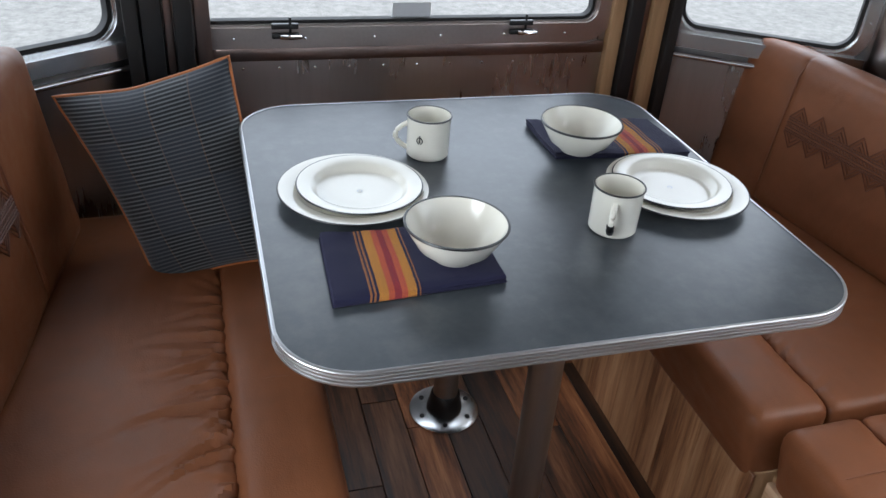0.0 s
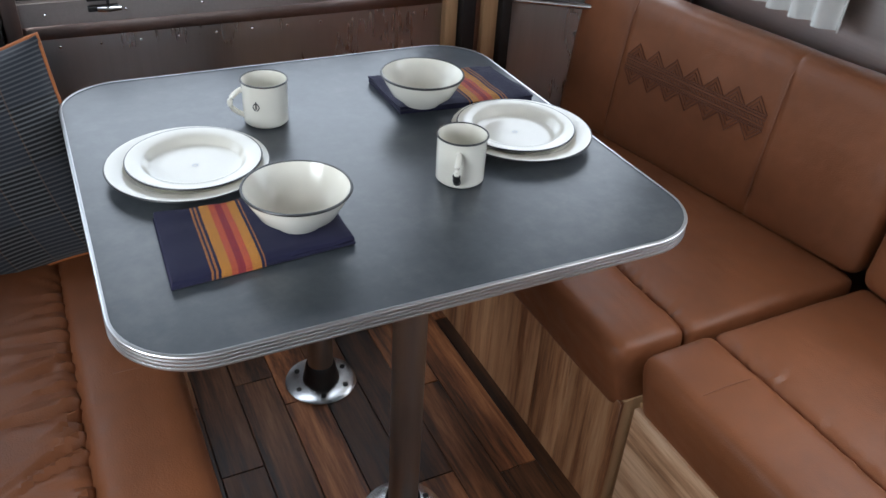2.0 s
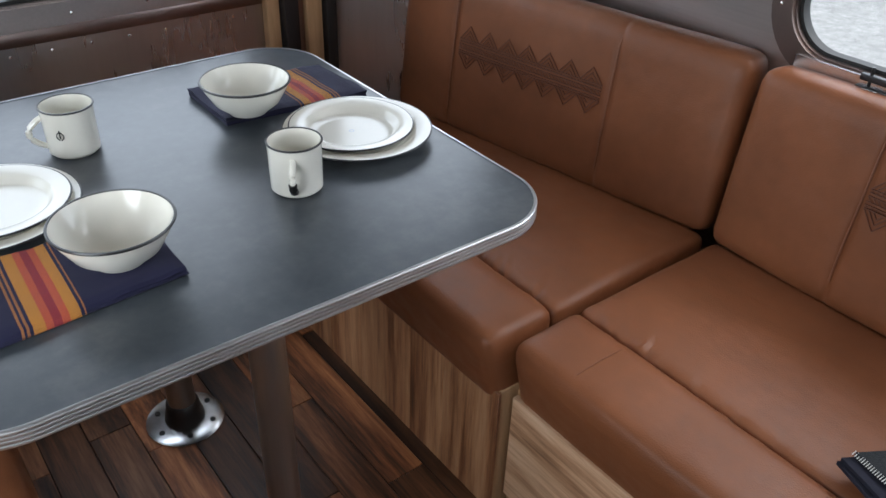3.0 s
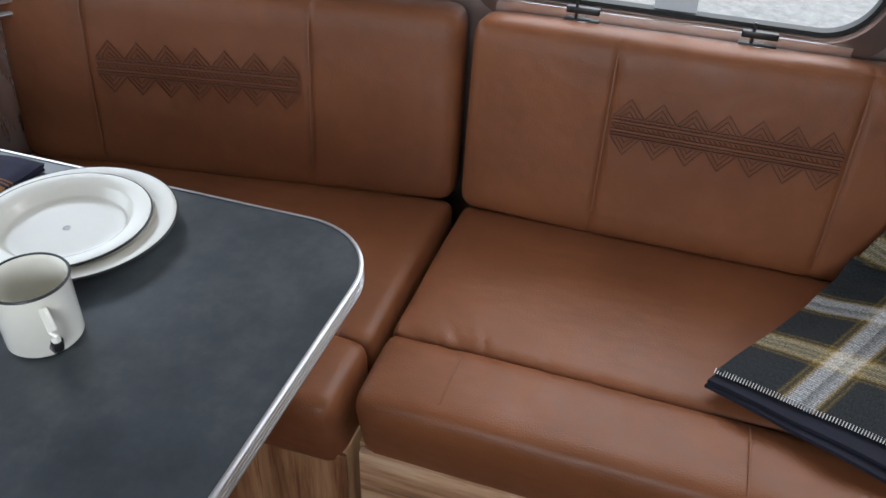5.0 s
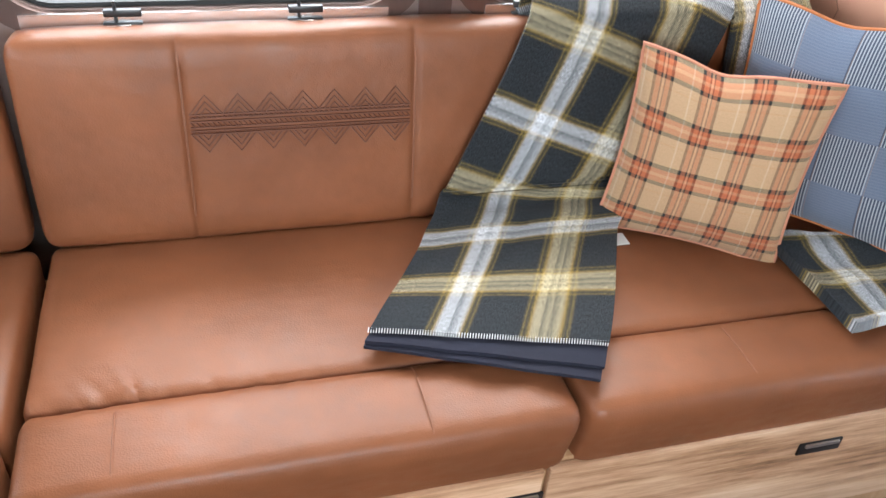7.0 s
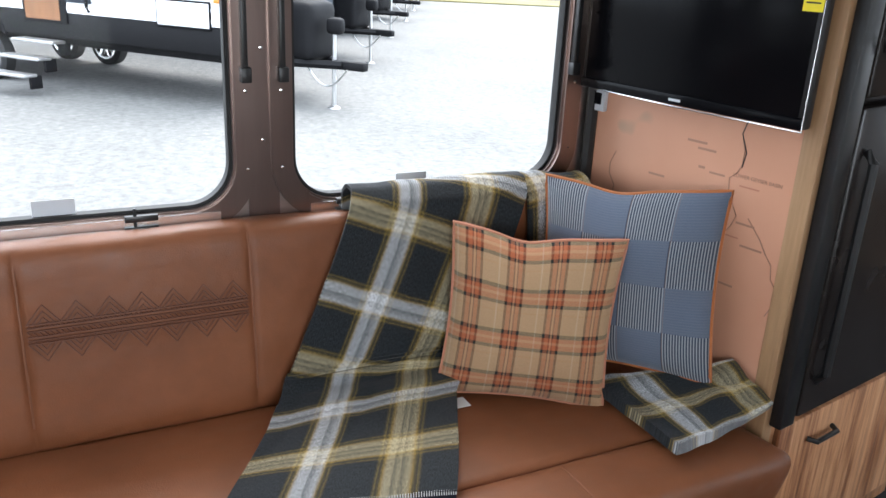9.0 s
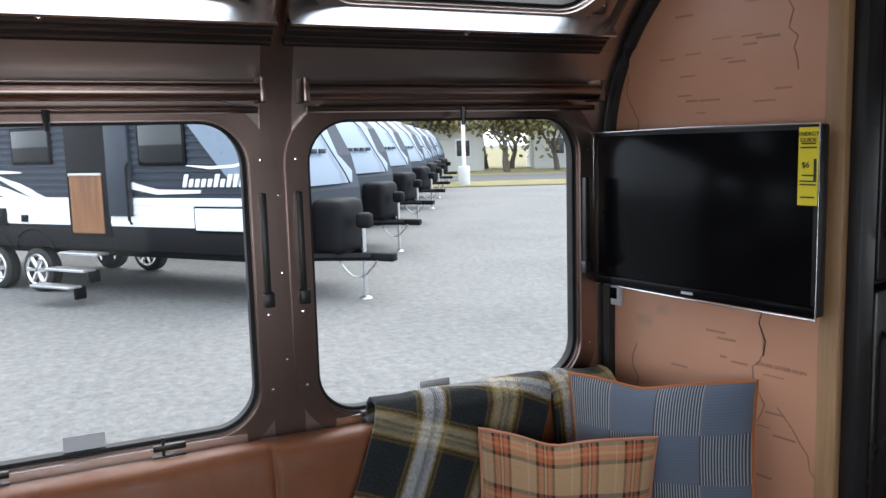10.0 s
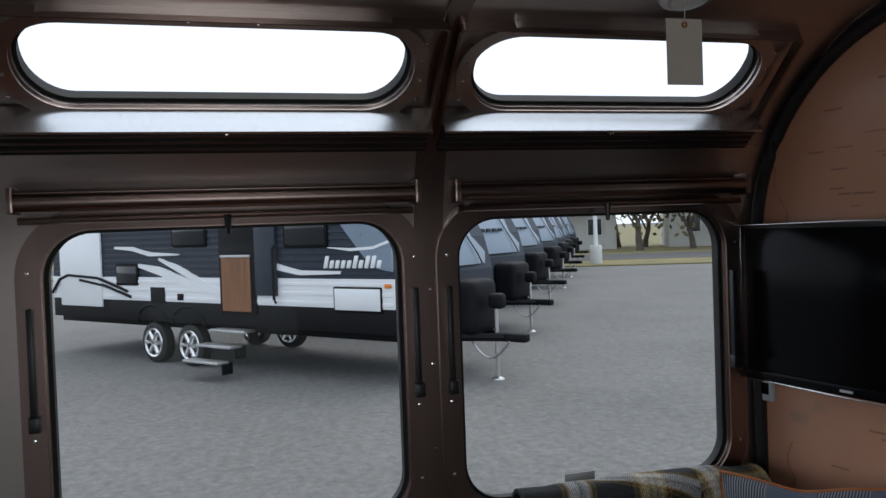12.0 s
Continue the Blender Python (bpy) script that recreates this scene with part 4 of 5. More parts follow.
for k, w in enumerate((0.22, 0.18, 0.25, 0.2, 0.3, 0.24, 0.26)):
    part("panel", box(0.696, 0.703, y, y + w - 0.0012, 0.0, 0.312, 0.001, 1), M["zebra"], base_l)
    y += w

# ---- table ----
TX0, TX1, TY0, TY1, TZ = 0.652, 1.505, 1.200, 2.034, 0.72
table = thing("dinette_table", "slate-grey laminate table with ribbed aluminium edge", "table")
def slab(o, z0, z1):
    bm = bmesh.new()
    a, b = [bm.verts.new((x, y, z0)) for x, y in o], [bm.verts.new((x, y, z1)) for x, y in o]
    bm.faces.new(a[::-1])
    bm.faces.new(b)
    for i in range(len(o)):
        j = (i + 1) % len(o)
        bm.faces.new((a[i], a[j], b[j], b[i]))
    return bm


part("tabletop", slab(rounded(TX0 + 0.003, TX1 - 0.003, TY0 + 0.003, TY1 - 0.003, 0.107, 14), TZ - 0.022, TZ - 0.0012), M["table"], table, "dark mottled slate laminate top")
bm = bmesh.new()
prof = [(-0.004, 0.0), (0.0, 0.0)]
for k in range(4):
    z = -0.0005 - 0.0057 * k
    prof += [(0.0014, z - 0.0006), (0.002, z - 0.002), (0.0014, z - 0.0042), (-0.0014, z - 0.0047), (-0.0014, z - 0.0054)]
prof += [(-0.004, -0.0236)]
rows = [[bm.verts.new((x, y, TZ + dz)) for x, y in rounded(TX0 - o, TX1 + o, TY0 - o, TY1 + o, 0.11 + o, 14)] for o, dz in prof]
for a, b in zip(rows, rows[1:]):
    for i in range(len(a)):
        j = (i + 1) % len(a)
        bm.faces.new((a[i], a[j], b[j], b[i]))
part("edge_band", bm, M["trim"], table, "ribbed aluminium edge band")
for x, y in ((1.105, 1.415), (1.080, 1.842)):
    leg = part("leg", lathe([(0.029, 0.03), (0.029, TZ - 0.024)], 28), M["steel"], table, "grey steel pedestal tube", pose(x, y, 0))
    fl = part("flange", lathe([(0.040, 0.0), (0.083, 0.0), (0.083, 0.006), (0.074, 0.010), (0.044, 0.012), (0.036, 0.012), (0.036, 0.0)], 40), M["alu"], leg, "round aluminium floor flange")
    part("collar", lathe([(0.043, 0.010), (0.042, 0.020), (0.037, 0.040), (0.034, 0.058), (0.0295, 0.062)], 24), M["black"], leg, "black rubber collar")
    for k in range(6):
        a = math.pi / 3 * k + 0.3
        part("screw", lathe([(0.0065, 0.0085), (0.006, 0.0112), (0.0, 0.0118)], 10), M["black"], leg, m=pose(0.062 * math.cos(a), 0.062 * math.sin(a), 0.0015))
    part("top_plate", lathe([(0.0, TZ - 0.0225), (0.075, TZ - 0.0225), (0.07, TZ - 0.031), (0.0295, TZ - 0.05)], 24), M["steel"], leg)

# ---- table setting ----
def plate(name, x, y, z, r, label, group="enamel plates"):
    p = thing(name, label, "plate", pose(x, y, z), group)
    part("dish", lathe([(0.0, 0.0), (r * 0.62, 0.0), (r * 0.72, 0.006), (r * 0.97, 0.015), (r, 0.0165), (r, 0.019), (r * 0.97, 0.0192), (r * 0.80, 0.0165), (r * 0.755, 0.0145), (r * 0.70, 0.0055), (r * 0.66, 0.003), (r * 0.5, 0.0025), (0.0, 0.003)], 64), M["enamel"], p, "cream enamel dish")
    bm = tube([(r * math.cos(2 * math.pi * k / 64), r * math.sin(2 * math.pi * k / 64), 0.0178) for k in range(64)], 0.0015, 6, True)
    part("rim", bm, M["black"], p, "thin black rim")
    part("emblem", lathe([(0.003, 0.003), (0.005, 0.0034), (0.003, 0.0034)], 10), M["card"], p, "small grey emblem")


def mug(x, y, turn, label, mark=False):
    p = thing("mug", label, "mug", pose(x, y, TZ, 0, 0, turn) @ Matrix.Scale(0.93, 4), "enamel mugs")
    part("cup", lathe([(0.0, 0.0), (0.038, 0.0), (0.0415, 0.004), (0.0425, 0.078), (0.0445, 0.083), (0.0415, 0.083), (0.040, 0.077), (0.039, 0.007), (0.0, 0.005)], 48), M["enamel"], p, "cream enamel cup")
    part("rim", tube([(0.0432 * math.cos(2 * math.pi * k / 48), 0.0432 * math.sin(2 * math.pi * k / 48), 0.083) for k in range(48)], 0.0017, 6, True), M["black"], p, "black rim")
    pts = [(0.041 + 0.024 * math.sin(math.pi * k / 10) ** 0.8, 0, 0.066 - 0.052 * k / 10) for k in range(11)]
    h = part("handle", tube(pts, 0.0052, 8), M["enamel"], p, "looped enamel handle")
    if mark:
        part("worn_patch", tube([(q[0] + 0.0012, q[1], q[2]) for q in pts[5:11]], 0.0066, 8), M["black"], h, "black mark on the handle")
    return p


def fly(parent, a):
    """Small winged emblem on the cup's side."""
    bm = bmesh.new()
    for s in (-1, 1):
        o = [(s * (0.0015 + 0.0045 * math.sin(t)), 0.004 - 0.014 * t / math.pi) for t in [math.pi * k / 6 for k in range(7)]]
        tube([(0.0432 * math.cos(a + u / 0.043), 0.0432 * math.sin(a + u / 0.043), 0.047 + v) for u, v in o], 0.0009, 5, bm=bm)
    tube([(0.0432 * math.cos(a), 0.0432 * math.sin(a), 0.054), (0.0432 * math.cos(a), 0.0432 * math.sin(a), 0.040)], 0.0012, 5, bm=bm)
    part("emblem", bm, M["black"], parent, "small dark winged emblem")


def bowl(x, y, z, tilt, label):
    p = thing("bowl", label, "bowl", pose(x, y, z, *tilt), "enamel bowls")
    r = 0.0745
    part("basin", lathe([(0.0, 0.0), (0.033, 0.0), (0.035, 0.003), (0.055, 0.019), (0.069, 0.043), (r, 0.055), (r - 0.002, 0.0565), (0.066, 0.043), (0.052, 0.021), (0.033, 0.007), (0.0, 0.004)], 56), M["enamel"], p, "cream enamel basin")
    part("rim", tube([(r * math.cos(2 * math.pi * k / 64), r * math.sin(2 * math.pi * k / 64), 0.0558) for k in range(64)], 0.0021, 6, True), M["black"], p, "black rim")


def napkin(corners, label, flip):
    """A folded cloth of three layers lying on the table; u runs along the stripes' normal."""
    p = thing("napkin", label, "napkin", group="striped napkins")
    for k, zz in enumerate((0.003, 0.009, 0.015)):
        bm = bmesh.new()
        uvl = bm.loops.layers.uv.new("uv")
        n = 18
        a, b, c, d = [Vector((*q, 0)) for q in corners]
        grid = {}
        for i in range(n + 1):
            for j in range(n + 1):
                u, v = i / n, j / n
                q = a.lerp(b, u).lerp(d.lerp(c, u), v)
                edge = min(u, 1 - u, v, 1 - v)
                sh = 0.003 * (1 - k) * (1 if edge < 0.03 else 0)
                zc = TZ + zz + (0.0016 + 0.0014 * k) * noise.noise(Vector((q.x * 22, q.y * 22, k))) + (0.003 if k == 2 else 0) * math.exp(-((u - 0.97) / 0.05) ** 2)
                zc -= 0.0035 * max(0, 1 - edge / 0.03) * (k > 0)
                grid[i, j] = (bm.verts.new((q.x + sh * (u - 0.5), q.y + sh * (v - 0.5), max(zc, TZ + 0.0008))), bm.verts.new((q.x, q.y, max(zc - 0.0055, TZ + 0.0004))), u, v)
        def face(keys, lay):
            f = bm.faces.new([grid[q][lay] for q in keys])
            for lp, q in zip(f.loops, keys):
                u, v = grid[q][2], grid[q][3]
                lp[uvl].uv = (u, v) if not flip else (1 - u, v)
        for i in range(n):
            for j in range(n):
                face(((i, j), (i + 1, j), (i + 1, j + 1), (i, j + 1)), 0)
                face(((i, j), (i, j + 1), (i + 1, j + 1), (i + 1, j)), 1)
        for i in range(n):
            for (q, r_) in (((i, 0), (i + 1, 0)), ((i + 1, n), (i, n)), ((0, i + 1), (0, i)), ((n, i), (n, i + 1))):
                f = bm.faces.new((grid[q][0], grid[q][1], grid[r_][1], grid[r_][0]))
                for lp, kk in zip(f.loops, (q, q, r_, r_)):
                    lp[uvl].uv = (grid[kk][2] if not flip else 1 - grid[kk][2], grid[kk][3])
        part("layer", bm, M["napkin"], p)


napkin([(0.735, 1.334), (0.985, 1.352), (0.985, 1.512), (0.742, 1.510)], "navy napkin with orange stripes folded under a bowl", False)
napkin([(1.470, 1.856), (1.212, 1.880), (1.212, 1.722), (1.478, 1.698)], "navy napkin with orange stripes beside the far plate", False)
plate("plate", 0.817, 1.635, TZ, 0.1235, "large cream enamel dinner plate with black rim")
plate("plate", 0.826, 1.633, TZ + 0.0075, 0.1025, "smaller cream enamel plate stacked on the large one")
plate("plate", 1.374, 1.565, TZ, 0.1235, "large cream enamel dinner plate with black rim near the sofa")
plate("plate", 1.365, 1.569, TZ + 0.0075, 0.1025, "smaller cream enamel plate stacked on the large one")
m1 = mug(0.979, 1.777, 170, "cream enamel mug with a winged emblem and black rim")
fly(m1, radians(62))
m2 = mug(1.208, 1.472, -123, "cream enamel mug with a black-marked handle", True)
bowl(0.923, 1.41, TZ + 0.017, (0, 0, 0), "cream enamel bowl with black rim on a napkin")
bowl(1.255, 1.725, TZ + 0.017, (0, 0, 0), "cream enamel bowl with black rim on the far napkin")


# ---- pillows ----
def pillow(label, m, w, h, thick, mat, pipe, dent=0.0, seed=0, slump=0.0):
    """A plump square pillow with drawn-in sides, piped edge and a lazy dent in its top."""
    p = thing("throw_pillow", label, "pillow", m, "throw pillows")
    n = 34
    bm = bmesh.new()
    uvl = bm.loops.layers.uv.new("uv")
    lay = {}

    def at(u, v):
        x, z = (u - 0.5) * w, (v - 0.5) * h
        pin = 0.075
        x *= 1 - pin * (1 - (2 * v - 1) ** 2)
        z *= 1 - pin * (1 - (2 * u - 1) ** 2)
        x += slump * (1 - v) * (1 - u) * w
        z -= dent * max(0, v - 0.5) * 2 * math.exp(-((u - 0.42) / 0.16) ** 2)
        return x, z

    for i in range(n + 1):
        for j in range(n + 1):
            u, v = i / n, j / n
            x, z = at(u, v)
            t = thick / 2 * ((1 - abs(2 * u - 1) ** 2.6) * (1 - abs(2 * v - 1) ** 2.6)) ** 0.55
            t += 0.006 * noise.noise(Vector((x * 8 + seed, z * 8, 0))) * min(1, t * 60)
            for s in (-1, 1):
                lay[i, j, s] = bm.verts.new((x, s * max(t, 0.002), z))
    for i in range(n):
        for j in range(n):
            for s in (-1, 1):
                q = ((i, j), (i + 1, j), (i + 1, j + 1), (i, j + 1))
                f = bm.faces.new([lay[a, b, s] for a, b in (q if s < 0 else q[::-1])])
                for lp, (a, b) in zip(f.loops, q if s < 0 else q[::-1]):
                    lp[uvl].uv = (a / n, b / n)
    part("cover", bm, mat, p)
    edge = [at(k / 20, 0) for k in range(20)] + [at(1, k / 20) for k in range(20)] + [at(1 - k / 20, 1) for k in range(20)] + [at(0, 1 - k / 20) for k in range(20)]
    part("piping", tube([(x, 0, z) for x, z in edge], 0.0042, 7, True), pipe, p, "corded edge piping")
    return p


pillow("dark striped denim patchwork pillow with orange piping on the bench", pose(0.520, 1.955, 0.606, -20, -14, -6), 0.335, 0.405, 0.15, M["denim_dark"], M["piping"], 0.004, 3, 0.24)
pillow("blue striped denim patchwork pillow with orange piping against the partition", pose(1.82, -0.108, 0.690, -9, -4, -143), 0.375, 0.39, 0.12, M["denim_blue"], M["piping"], 0.012, 5)
pillow("tan and rust plaid pillow with rose piping on the sofa", pose(1.850, 0.100, 0.620, -8, 3, -119), 0.342, 0.355, 0.12, M["plaid"], M["pipingpink"], 0.014, 9)
tagp = thing("care_label", "white sewn care label under a pillow", "label")
part("tab", box(1.845, 1.88, 0.225, 0.275, 0.449, 0.4505), M["white"], tagp)


# ---- blanket over the sofa back ----
def cloth(name, label, place, nu, nv, uvs, mat, thick, parent=None, bias=0.0):
    """A sheet of cloth with thickness over place(u, v)."""
    bm = bmesh.new()
    uvl = bm.loops.layers.uv.new("uv")
    P = [[Vector(place(i / nu, j / nv)) for j in range(nv + 1)] for i in range(nu + 1)]
    top, bot = {}, {}
    for i in range(nu + 1):
        for j in range(nv + 1):
            a = P[min(i + 1, nu)][j] - P[max(i - 1, 0)][j]
            b = P[i][min(j + 1, nv)] - P[i][max(j - 1, 0)]
            n = a.cross(b).normalized()
            if n.z < 0 or (abs(n.z) < 0.3 and n.x > 0):
                n = -n
            top[i, j] = bm.verts.new(P[i][j] + n * thick)
            bot[i, j] = bm.verts.new(P[i][j])
    def face(vs, keys):
        f = bm.faces.new(vs)
        for lp, (i, j) in zip(f.loops, keys):
            lp[uvl].uv = (uvs[0] + (uvs[1] - uvs[0]) * i / nu, uvs[2] + (uvs[3] - uvs[2]) * j / nv - bias * i / nu * max(0.0, min(1.0, (0.66 - j / nv) / 0.1)))
    for i in range(nu):
        for j in range(nv):
            q = [(i, j), (i + 1, j), (i + 1, j + 1), (i, j + 1)]
            face([top[k] for k in q], q)
            face([bot[k] for k in q[::-1]], q[::-1])
    rim = [(i, 0) for i in range(nu)] + [(nu, j) for j in range(nv)] + [(i, nv) for i in range(nu, 0, -1)] + [(0, j) for j in range(nv, 0, -1)]
    for a, b in zip(rim, rim[1:] + rim[:1]):
        face([top[a], top[b], bot[b], bot[a]], [a, b, b, a])
    return part(name, bm, mat, parent, label)


navy = paint("navy_wool", (0.008, 0.009, 0.020), 0.95, grain=0.4)
blanket = thing("blanket", "folded dark plaid wool blanket draped over the sofa", "blanket")
DRAPE = [(2.108, 0.77), (2.104, 0.822), (2.085, 0.838), (2.050, 0.836), (2.022, 0.815), (2.012, 0.76), (1.990, 0.60), (1.972, 0.50), (1.945, 0.468), (1.85, 0.461), (1.75, 0.461), (1.66, 0.463), (1.605, 0.462)]
_len = [0.0]
for a, b in zip(DRAPE, DRAPE[1:]):
    _len.append(_len[-1] + math.dist(a, b))


def drape(v, lift):
    s = v * _len[-1]
    k = max(i for i in range(len(DRAPE) - 1) if _len[i] <= s + 1e-9)
    f = (s - _len[k]) / (_len[k + 1] - _len[k])
    x, z = DRAPE[k][0] + (DRAPE[k + 1][0] - DRAPE[k][0]) * f, DRAPE[k][1] + (DRAPE[k + 1][1] - DRAPE[k][1]) * f
    return x - lift * 0.8 * (z > 0.5), z + lift


def blanket_at(u, v, lift=0.0, grow_y=0.0, reach=0.0):
    x, z = drape(v, lift)
    left = 0.41 + 0.36 * max(0.0, (v - 0.12)) ** 1.15 / 0.88 ** 1.15
    right = 0.02 + 0.40 * max(0.0, (v - 0.12)) ** 1.3 / 0.88 ** 1.3
    y = left + (right - left) * u
    skew = (0.105 * u - 0.04 + reach * u) * max(0, v - 0.7) / 0.3
    wob = 0.006 * math.sin(u * 9 + v * 3) * (0.3 + v) + 0.010 * noise.noise(Vector((u * 3, v * 5, 2)))
    crease = 0.010 * math.exp(-((v - 0.60 - 0.05 * u) / 0.03) ** 2)
    return (x - skew - abs(wob) * 0.7 - crease, y + grow_y, z + abs(wob) * 0.8 + crease * 0.6)


cloth("lower_fold", "navy underside fold", lambda u, v: blanket_at(u, 0.72 + 0.28 * v, 0.0, 0.020 * u * v, 0.030 * v), 20, 30, (0, 1, 0, 1), navy, 0.006, blanket)
cloth("middle_fold", "", lambda u, v: blanket_at(u, 0.72 + 0.275 * v, 0.007, 0.010 * u * v, 0.018 * v), 20, 30, (0, 1, 0, 1), navy, 0.006, blanket)
cloth("upper_fold", "dark plaid wool with white and mustard bands", lambda u, v: blanket_at(u, v * 0.975, 0.016), 30, 90, (0.0, 1.02, 0.06, 1.06), M["blanket"], 0.007, blanket, 0.16)
edge = [Vector(blanket_at(k / 90, 0.976, 0.021)) for k in range(91)]
whip = bmesh.new()
for k in range(91):
    tube([edge[k] + Vector((0.0025, 0, 0.0025)), edge[k] + Vector((-0.0025, 0.002, -0.003))], 0.0007, 4, bm=whip)
part("whipstitch", whip, M["white"], blanket, "white whipstitched hem")
FLAP = [Vector(p) for p in ((1.533, -0.03, 0.462), (1.560, -0.285, 0.485), (1.80, -0.03, 0.462), (1.66, -0.275, 0.54))]
cloth("seat_flap", "plaid corner lying on the seat", lambda u, v: FLAP[0].lerp(FLAP[1], u).lerp(FLAP[2].lerp(FLAP[3], u), v) + Vector((0, 0, 0.010 * noise.noise(Vector((u * 4, v * 4, 8))) - 0.03 * u * (1 - u))), 20, 20, (0.1, 0.85, 0.08, 0.42), M["blanket"], 0.022, blanket)
cloth("back_flap", "plaid end over the backrest corner", lambda u, v: (drape(v * 0.42, 0.004)[0], 0.02 - 0.17 * u, drape(v * 0.42, 0.004)[1] + 0.006 * math.sin(u * 6)), 16, 24, (0.2, 0.7, 0.1, 0.45), M["blanket"], 0.010, blanket)

# ---- curtain by the corner ----
cur = thing("curtain", "pale grey pleated curtain hanging at the side wall", "curtain")
cloth("fabric", "", lambda u, v: (2.075 + 0.016 * math.sin(u * 34 + 0.6 * math.sin(v * 4)), 1.54 + 0.34 * u, 0.845 + 0.62 * v), 90, 10, (0, 1, 0, 1), M["curtain"], 0.003, cur)
part("rail", tube([(2.07, 1.5, 1.475), (2.07, 1.95, 1.475)], 0.008, 8), M["steel"], cur, "curtain rail")
st = thing("window_sticker", "pale printed sticker on the hatch glass", "sticker")
part("sheet", box(1.02, 1.11, YB + 0.0155, YB + 0.0159, 0.823, 0.855), M["card"], st)
for y in (0.93, 0.24):
    st = thing("window_sticker", "pale printed sticker low on the side window", "sticker", group="window stickers")
    part("sheet", box(XR + 0.0135, XR + 0.0139, y - 0.035, y + 0.035, 0.825, 0.858), M["card"], st)

# ---- outside: gravel lot, parked trailers, road, trees ----
GZ = -0.75
ground = setting("ground", box(-300, 700, -700, 400, GZ - 0.3, GZ), M["gravel"], "pale grey gravel lot")
X = dict(
    slate=paint("slate_siding", (0.030, 0.037, 0.050), 0.4, var=0.1, scale=2, spec=0.2),
    cap=paint("blue_grey_cap", (0.17, 0.22, 0.28), 0.3, var=0.05, scale=1),
    white=paint("white_siding", (0.72, 0.73, 0.74), 0.4, var=0.04, scale=2),
    skirt=paint("black_skirt", (0.006, 0.006, 0.007), 0.6, var=0.1, scale=2, spec=0.15),
    pane=paint("tinted_pane", (0.012, 0.014, 0.016), 0.08, var=0.05),
    tyre=paint("tyre_rubber", (0.014, 0.014, 0.014), 0.8),
    wheel=metal("alloy_wheel", (0.7, 0.7, 0.7), 0.25),
    door=wood("timber_interior", [(0.3, (0.07, 0.024, 0.007)), (0.5, (0.19, 0.075, 0.022)), (0.7, (0.30, 0.13, 0.045))], "z", 0.3, plank=False),
    step=metal("step_plate", (0.5, 0.5, 0.5), 0.4),
    asphalt=paint("asphalt", (0.06, 0.06, 0.062), 0.9, var=0.2, scale=0.5),
    grass=paint("dry_grass", (0.16, 0.14, 0.06), 0.95, var=0.35, scale=0.6, grain=0.5),
    bark=paint("bark", (0.10, 0.085, 0.07), 0.95, var=0.3, scale=2),
    leaf=paint("dry_leaves", (0.15, 0.13, 0.05), 0.9, var=0.4, scale=0.5),
    house=paint("house_siding", (0.6, 0.6, 0.57), 0.7, var=0.06, scale=1),
    roof=paint("shingle_roof", (0.10, 0.09, 0.085), 0.9, var=0.2, scale=1),
    concrete=paint("pale_concrete", (0.5, 0.5, 0.48), 0.8, var=0.1, scale=2),
    amber=paint("amber_lens", (0.7, 0.2, 0.02), 0.3),
)


def ribbon(rows, y0, y1):
    """A flat stripe over (x, upper z, lower z) with real thickness."""
    bm = bmesh.new()
    v = [[bm.verts.new(p) for p in ((x, y1, zu), (x, y1, zl), (x, y0, zl), (x, y0, zu))] for x, zu, zl in rows]
    for a, b in zip(v, v[1:]):
        for k in range(4):
            bm.faces.new((a[k], b[k], b[(k + 1) % 4], a[(k + 1) % 4]))
    bm.faces.new(v[0])
    bm.faces.new(v[-1][::-1])
    return bm


